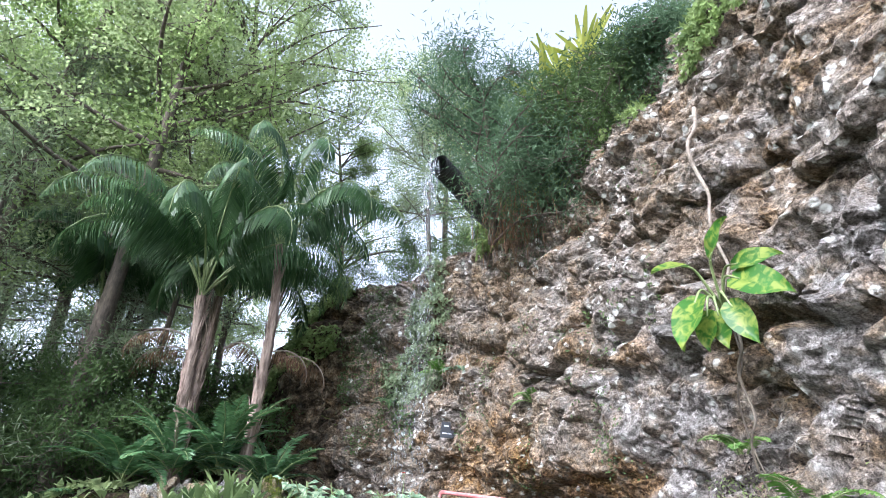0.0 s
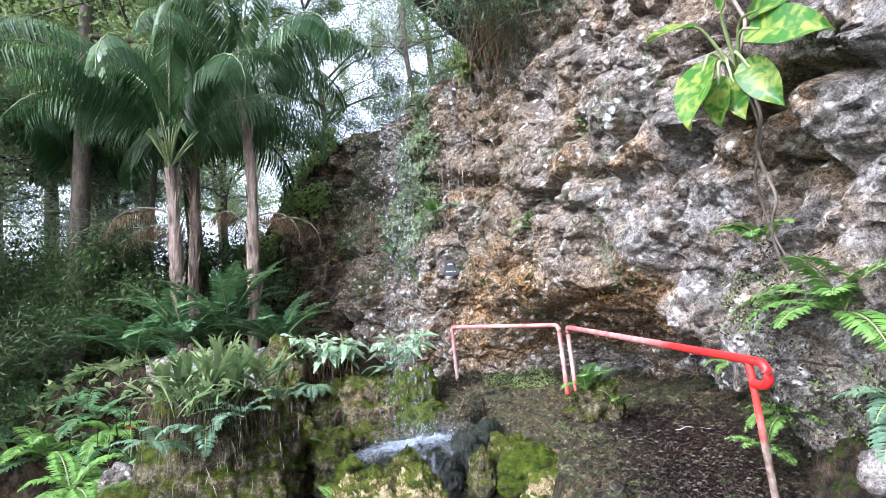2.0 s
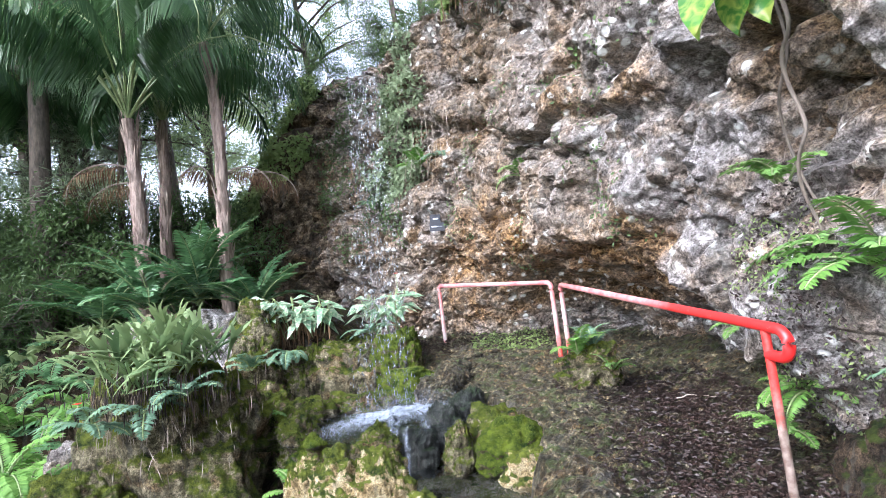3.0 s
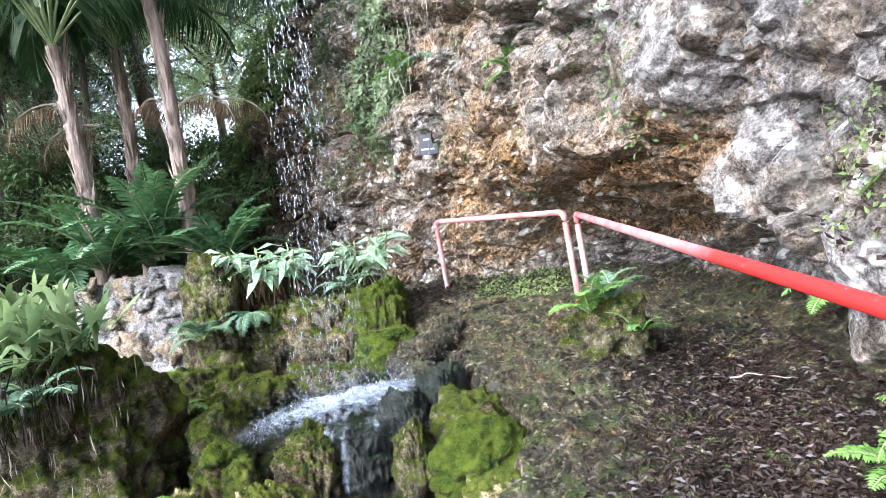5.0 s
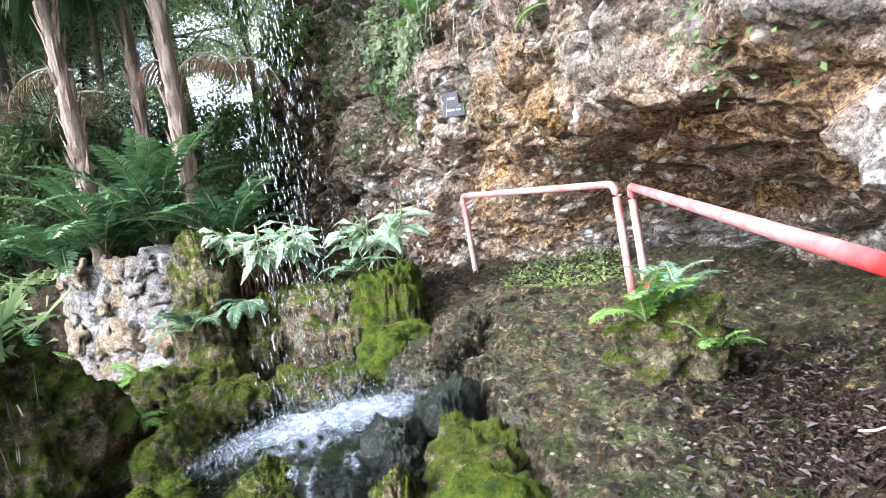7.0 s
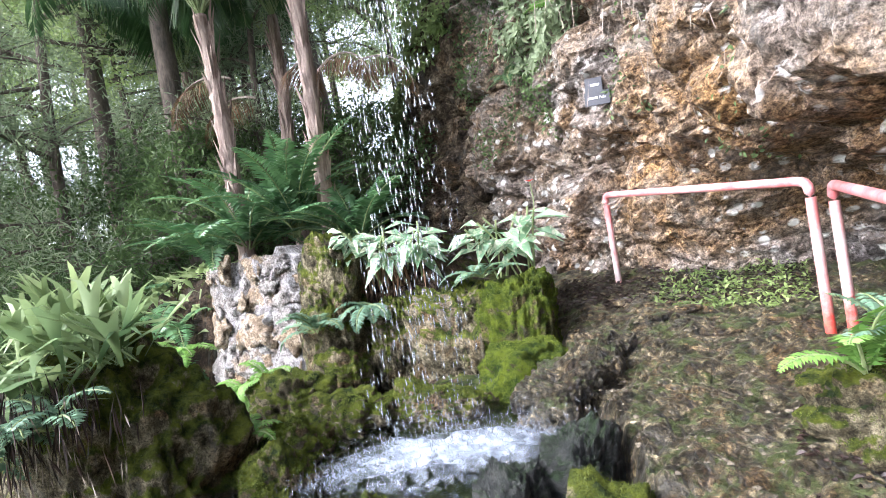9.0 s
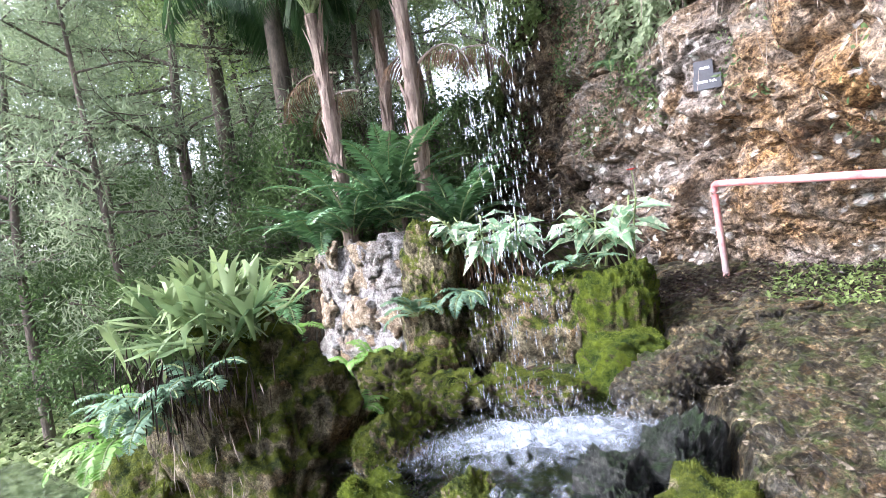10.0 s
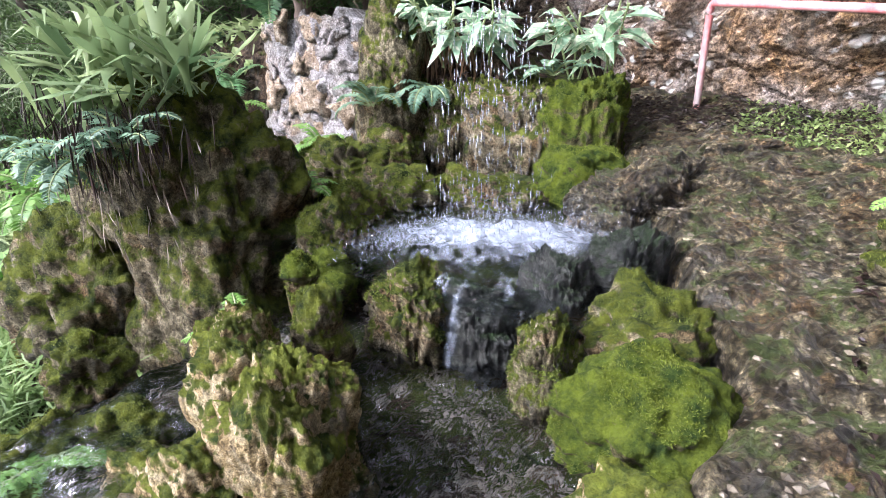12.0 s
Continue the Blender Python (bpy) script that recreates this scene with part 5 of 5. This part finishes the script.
def weeds(name, x0, x1, y0, y1, n, size, mat, label, w=0.3, lift=0.0, flat=0.3, surface=None, bunch=False):
    g = Geo()
    f = surface or ground_height
    xy = np.stack([rng.uniform(x0, x1, n), rng.uniform(y0, y1, n)], 1)
    if bunch:
        xy[:, 0] = np.clip(0.5 * (x0 + x1) + rng.normal(0, 0.28, n) * (x1 - x0) + 0.15 * np.sin(xy[:, 1] * 2.3), x0 - 0.2, x1)
    z = np.array([f(x, y) for x, y in xy]) + lift
    ang = rng.uniform(0, 2 * np.pi, n)
    d = np.stack([np.cos(ang), np.sin(ang), rng.uniform(flat, flat + 1.2, n)], 1)
    blades(g, np.c_[xy, z], d, np.array([0, 0, 1.0]) + rng.normal(0, 0.3, (n, 3)), size * rng.uniform(0.5, 1.3, n), size * w, 0.7)
    return tagged(part(name, g, mat), label, "weeds", kind="stuff")


weeds("weeds", 0.4, 1.5, 8.9, 9.7, 1100, 0.06, BROAD, "small green weeds on the bank below the cliff", 0.4, surface=lambda x, y: bed_surface(x, y))
weeds("grass", -6.5, -2.6, 3.0, 7.6, 9000, 0.3, GRASS, "light green grass and weeds by the pond", 0.06, flat=0.6)
weeds("grass", -3.4, -2.2, 4.4, 5.8, 1500, 0.3, GRASS, "light green grass beside the boulder", 0.06, 0.3, 0.3)
weeds("undergrowth", -6.5, -2.9, 3.6, 8.2, 26000, 0.12, BROAD, "light green weeds beside the path", 0.35, flat=0.2)
weeds("undergrowth", -16, -4.8, 5.0, 12.5, 14000, 0.28, PALE, "pale green undergrowth below the trees", 0.35, flat=0.2)
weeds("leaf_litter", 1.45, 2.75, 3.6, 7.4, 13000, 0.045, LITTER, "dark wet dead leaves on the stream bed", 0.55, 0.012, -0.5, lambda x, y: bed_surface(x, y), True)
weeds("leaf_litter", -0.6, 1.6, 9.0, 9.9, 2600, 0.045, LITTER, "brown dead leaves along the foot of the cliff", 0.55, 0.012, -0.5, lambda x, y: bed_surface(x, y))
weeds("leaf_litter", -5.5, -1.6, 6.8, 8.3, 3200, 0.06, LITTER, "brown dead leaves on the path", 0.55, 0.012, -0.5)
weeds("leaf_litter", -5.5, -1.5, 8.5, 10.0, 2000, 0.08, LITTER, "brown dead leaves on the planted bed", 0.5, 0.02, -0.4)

PETAL = leaf_material("red_petal", (0.5, 0.02, 0.015), (0.65, 0.05, 0.03), 0.3)
for b in ((-0.62, 9.35, 2.0), (-3.4, 6.4, 0.95), (-5.5, 6.4, 0.3)):
    fl = tagged(new("flower"), "small red flower on a green stem", "flower", "red flowers")
    fl.location = b
    g = Geo()
    tube(g, [(0, 0, -0.3), (0.01, 0, -0.15), (0, 0, 0)], 0.005, 5)
    part("stem", g, STALK, fl)
    for k in range(5):
        g = Geo()
        blades(g, [(0, 0, 0)], [(math.cos(k * 1.257), math.sin(k * 1.257), 0.5)], [(0, 0, 1)], 0.05, 0.035, 0.5)
        part("petal", g, PETAL, fl)
vine("stick", [(2.2, 6.35, 0.4), (2.3, 6.3, 0.43), (2.42, 6.22, 0.42), (2.5, 6.2, 0.41)], 0.006, ROOT, "pale dry stick lying on the stream bed", 0.004)

# ---- planted wall of mortar and stone ----
def rubble_wall():
    """A leaning mortar face with an uneven top, and stones set almost flush in it."""
    def face(u, h):
        x = -4.55 + 1.85 * u + 0.12 * (1 - h) - 0.1 * h * u
        y = 8.12 + 0.3 * h + 0.35 * (2 * u - 1) ** 4 + 0.1 * fbm((x, 0, h * 2), 2.0, 4, 3.0) + 0.1 * (cells((x, 0, h * 2), 2.6, 3.0) - 0.2) + 0.05 * fbm((x, 0, h * 2), 8.0, 4, 5.0)
        return x, y, -0.25 + (1.98 + 0.2 * fbm((x, 0, 9), 2.5, 3)) * h
    n, m = 90, 80
    v = [face(u, h) for u in np.linspace(0, 1, n) for h in np.linspace(0, 1, m)]
    v += [(x, 9.0, z - 0.02) for x, y, z in (face(u, 1) for u in np.linspace(0, 1, n))]
    i, j = np.meshgrid(np.arange(n - 1), np.arange(m - 1), indexing="ij")
    a = (i * m + j).ravel()
    g = Geo()
    g.add(v, np.stack([a, a + m, a + m + 1, a + 1], 1))
    k = np.arange(n - 1)
    g.f.append(np.stack([k * m + m - 1, (k + 1) * m + m - 1, n * m + k + 1, n * m + k], 1))
    wall = tagged(part("retaining_wall", g, MORTAR, smooth=True), "pale mortar retaining wall set with rough stones", "retaining wall")
    stone_mat = [rock_material("wall_stone", c, lichen=0.0, ochre=0.5, scale=2.0) for c in (
        [(0.3, (0.2, 0.16, 0.11)), (0.5, (0.4, 0.32, 0.23)), (0.7, (0.55, 0.5, 0.42))], [(0.3, (0.17, 0.16, 0.15)), (0.5, (0.33, 0.31, 0.29)), (0.7, (0.5, 0.49, 0.47))])]
    shapes = []
    for k in range(8):
        ob = boulder("stone", (0, 0, 0), (0.15, 0.045, 0.12), stone_mat[k % 2], "", 50.0 + k, 0.9, "", 2)
        shapes.append(ob.data)
        bpy.data.objects.remove(ob)
    used = []
    for k in range(400):
        u, h = rng.uniform(0.03, 0.97), rng.uniform(0.12, 0.97)
        sc = rng.uniform(0.5, 1.5)
        x, y, z = face(u, h)
        if any((x - a) ** 2 + (z - c) ** 2 < (0.125 * (sc + d)) ** 2 * 0.75 for a, c, d in used) or len(used) > 50:
            continue
        used.append((x, z, sc))
        st = new("stone", shapes[k % 8])
        st.parent = wall
        st.matrix_basis = Matrix.LocRotScale((x, y + 0.015, z), Euler((-0.15, rng.uniform(-0.9, 0.9), 0.6 * (2 * u - 1))), Vector((sc, sc, sc * rng.uniform(0.75, 1.2))))


rubble_wall()
def drops(geo, centres, w, ln, d=None):
    """Six-cornered drops drawn out along their fall."""
    c = np.asarray(centres, float)
    m = len(c)
    d = np.tile([0, 0, 1.0], (m, 1)) if d is None else unit(d)
    a = unit(np.cross(d, rng.normal(0, 1, (m, 3))))
    b = np.cross(d, a)
    w, ln = w[:, None], ln[:, None]
    v = np.stack([c + d * ln / 2, c + a * w, c + b * w, c - a * w, c - b * w, c - d * ln / 2], 1).reshape(-1, 3)
    f = np.array([(0, 1, 2), (0, 2, 3), (0, 3, 4), (0, 4, 1), (5, 2, 1), (5, 3, 2), (5, 4, 3), (5, 1, 4)])
    geo.add(v, (np.arange(m)[:, None, None] * 6 + f).reshape(-1, 3))


PEBBLE = plain_material("pebble", (0.035, 0.028, 0.018), (0.19, 0.165, 0.12), 30, 0.4)

# flat stones beside the path
for k, (x, y) in enumerate(((0.1, 9.1), (0.35, 8.95), (0.62, 8.85), (0.85, 8.7), (1.05, 8.6), (1.25, 8.45), (0.45, 8.7), (0.7, 8.6), (0.2, 8.75), (0.95, 8.4), (-0.05, 8.9), (0.55, 9.1))):
    boulder("stepping_stone", (x, y, bed_surface(x, y) + 0.005), (0.07 + 0.03 * (k % 3), 0.06, 0.03), BED, "flat wet stone on the stream bed", 70.0 + k, 0.3, "stone", 2)

g = Geo()
n = 9000
px, py = rng.uniform(0.2, 2.7, n), rng.uniform(3.6, 9.4, n)
keep = (px > bed_edge(py) + 0.12) & (np.array([fbm((x, y, 0), 1.6, 3, 12.0) for x, y in zip(px, py)]) > rng.uniform(-0.5, 0.6, n))
px, py = px[keep], py[keep]
pz = np.array([bed_surface(x, y) for x, y in zip(px, py)])
n = len(px)
w = 0.011 * rng.uniform(0.4, 1.0, n) * rng.choice([1, 1, 1, 1, 1.5, 2.2], n)
drops(g, np.stack([px, py, pz + 0.001], 1), w, w * 0.9)
tagged(part("pebbles", g, PEBBLE), "small wet pebbles on the stream bed", "pebbles", kind="stuff")

g = Geo()
n = 2600
px, py = rng.uniform(-1.6, 0.9, n), rng.uniform(4.3, 6.3, n)
pz = np.array([ground_height(x, y) for x, y in zip(px, py)])
w = 0.02 * rng.uniform(0.4, 1.6, n)
drops(g, np.stack([px, py, pz + 0.004], 1), w, w * 1.2)
tagged(part("pebbles", g, PEBBLE), "brown pebbles on the pool floor", "pebbles", kind="stuff")

# ---- pipe, falls and splash ----
RUBBER = plain_material("black_rubber", (0.012, 0.012, 0.013), (0.04, 0.04, 0.042), 30, 0.45)
g = Geo()
p = smooth_path([(0.95, 8.75, 6.2), (0.45, 8.1, 6.3), (0.05, 7.6, 6.5), (-0.2, 7.25, 6.55)], 80)
tube(g, p, 0.17 + 0.012 * np.sin(np.arange(80) * 1.6), 20, False)
tube(g, p[::-1], 0.15, 20, False)
tagged(part("water_pipe", g, RUBBER, smooth=True), "black ribbed water pipe jutting from the bush", "pipe")

DROP, n_, l_, b_ = material("falling_water")
b_.inputs["Base Color"].default_value = (0.6, 0.64, 0.68, 1)
b_.inputs["Roughness"].default_value = 0.15
b_.inputs["Transmission Weight"].default_value = 0.7
b_.inputs["IOR"].default_value = 1.33
FOAM, n_, l_, b_ = material("white_water")
b_.inputs["Base Color"].default_value = (0.29, 0.335, 0.4, 1)
b_.inputs["Roughness"].default_value = 0.4
froth = n_.new("ShaderNodeAttribute")
froth.attribute_name = "froth"
lace = ntex(n_, l_, coords(n_, l_, (1, 1.6, 1)), 14, 5, 0.7, 0.6)
l_.new(step(n_, l_, math_node(n_, l_, "ADD", lace, froth.outputs["Fac"]), 0.58, 1.15), b_.inputs["Alpha"])
bump(n_, l_, lace, 0.6, 0.03, b_)


def fall(name, top, foot, n, r0, r1, w, ln, label):
    g = Geo()
    t = rng.uniform(0, 1, n) ** 0.8
    c = np.asarray(top) + (np.asarray(foot) - np.asarray(top)) * t[:, None]
    r = (r0 + (r1 - r0) * t) * np.sqrt(rng.uniform(0, 1, n))
    a = rng.uniform(0, 2 * np.pi, n)
    clump = 0.12 * np.sin(t * 40 + 3 * a)
    c = c + np.stack([r * np.cos(a) + clump * r, r * np.sin(a), 0 * r], 1)
    drops(g, c, w * rng.uniform(0.4, 1.3, n), ln * rng.uniform(0.4, 1.5, n))
    return tagged(part(name, g, DROP), label, "waterfall", kind="stuff")


fall("waterfall", (-0.3, 7.08, 6.45), (-0.5, 6.8, 0.45), 1900, 0.1, 0.34, 0.0042, 0.05, "white falling drops of a thin waterfall")
fall("waterfall", (-0.28, 7.1, 6.6), (-0.34, 7.0, 5.6), 170, 0.1, 0.14, 0.006, 0.12, "white water leaving the pipe")
fall("waterfall", (0.4, 7.95, 6.15), (0.4, 7.95, 5.55), 70, 0.03, 0.04, 0.008, 0.1, "thin trickle beside the pipe")

g = Geo()
n = 3000
u, vv = rng.normal(0, 1, n), rng.normal(0, 1, n)
cx, cy = -0.42 + 0.42 * u + 0.12 * vv, 6.85 + 0.26 * u + 0.22 * vv
keep = (cx > -1.35) & (cx < 0.4) & (cy > 6.1) & (cy < 7.8)
hh = 0.4 + np.abs(rng.normal(0, 0.13, n)) * np.exp(-(u ** 2 + vv ** 2) / 3)
c = np.stack([cx, cy, hh], 1)[keep]
drops(g, c, 0.0018 * rng.uniform(0.4, 1.6, len(c)), 0.03 * rng.uniform(0.5, 1.6, len(c)), rng.normal(0, 0.5, (len(c), 3)) + np.array([0, 0, 1.0]))
tagged(part("splash", g, DROP), "white splashing drops over the pool", "splash", kind="stuff")

g = Geo()
xs, ys = np.linspace(-1.15, 0.3, 90), np.linspace(6.25, 7.6, 80)
grid = []
for x in xs:
    for y in ys:
        r = ((x + 0.44) / 0.72) ** 2 + ((y - 6.86 - 0.4 * (x + 0.42)) / 0.4) ** 2
        grid.append((x, y, 0.385 + 0.1 * math.exp(-r) + 0.05 * fbm((x, y, 1), 6.0, 4) - 0.06 * min(max(r - 0.9, 0), 2)))
i, j = np.meshgrid(np.arange(89), np.arange(79), indexing="ij")
a = (i * 80 + j).ravel()
g.add(grid, np.stack([a, a + 80, a + 81, a + 1], 1))
foam = part("foam", g, FOAM, smooth=True)
foam.data.attributes.new("froth", "FLOAT", "POINT").data.foreach_set("value", [0.62 * math.exp(-(((x + 0.42) / 0.55) ** 2 + ((y - 6.86 - 0.4 * (x + 0.42)) / 0.3) ** 2)) for x in xs for y in ys])
tagged(foam, "white churning foam below the fall", "foam", kind="stuff")

# small chutes between the rocks
for x, y, w in ((-0.06, 6.36, 0.05), (-0.36, 6.22, 0.035), (-0.22, 6.2, 0.03), (-0.3, 6.21, 0.02)):
    g = Geo()
    t = np.linspace(0, 1, 22)
    k = np.linspace(-1, 1, 9)
    tt, kk = np.meshgrid(t, k, indexing="ij")
    v = np.stack([x + kk * w * (1 + 0.4 * tt) + 0.01 * np.sin(tt * 9 + kk * 3), y - 0.14 * tt ** 0.6 - 0.02 * (1 - kk ** 2), 0.45 - 0.38 * tt ** 1.4 + 0.012 * np.sin(kk * 7 + tt * 11)], -1)
    i, j = np.meshgrid(np.arange(21), np.arange(8), indexing="ij")
    a = (i * 9 + j).ravel()
    g.add(v, np.stack([a, a + 1, a + 10, a + 9], 1))
    chute = part("water_chute", g, FOAM, smooth=True)
    chute.data.attributes.new("froth", "FLOAT", "POINT").data.foreach_set("value", (0.2 * (1 - kk ** 2)).ravel())
    tagged(chute, "white water sliding between wet rocks", "water", kind="stuff")

# ---- name plates ----
PLATE = plain_material("dark_plate", (0.016, 0.018, 0.024), (0.03, 0.034, 0.042), 40, 0.4)
INK = plain_material("plate_lettering", (0.5, 0.52, 0.55), (0.6, 0.62, 0.65), 40, 0.5)


def slab(w, h, d, mat, name, parent=None):
    me = bpy.data.meshes.new(name)
    bm = bmesh.new()
    bmesh.ops.create_cube(bm, size=1.0, matrix=Matrix.Diagonal((w, d, h, 1)))
    bmesh.ops.bevel(bm, geom=bm.edges[:], offset=min(w, h, d) * 0.15, segments=2, affect="EDGES")
    bm.to_mesh(me)
    bm.free()
    me.materials.append(mat)
    ob = new(name, me)
    if parent is not None:
        ob.parent = parent
    return ob


sign = tagged(new("sign"), "two small dark name plates fixed to the cliff", "sign")
sign.matrix_basis = pose(0.06, 9.66, 2.72, -4, 3, 6)
plate = slab(0.16, 0.14, 0.02, PLATE, "plate", sign)
plate.location = (-0.015, 0, 0.07)
bar = slab(0.08, 0.022, 0.004, INK, "lettering", plate)
bar.location = (0.01, -0.012, 0.0)
plate = slab(0.23, 0.13, 0.02, PLATE, "plate", sign)
plate.location = (0.01, -0.008, -0.06)
bar = slab(0.09, 0.02, 0.004, INK, "lettering", plate)
bar.location = (-0.04, -0.012, 0.005)
txt = bpy.data.curves.new("lettering", "FONT")
txt.body, txt.size, txt.extrude = "Falls", 0.034, 0.001
tmp = bpy.data.objects.new("tmp", txt)
me = bpy.data.meshes.new_from_object(tmp)
bpy.data.objects.remove(tmp)
me.materials.clear()
me.materials.append(INK)
word = new("lettering", me)
word.parent = plate
word.matrix_basis = pose(0.02, -0.014, -0.008, 90, 0, 0)
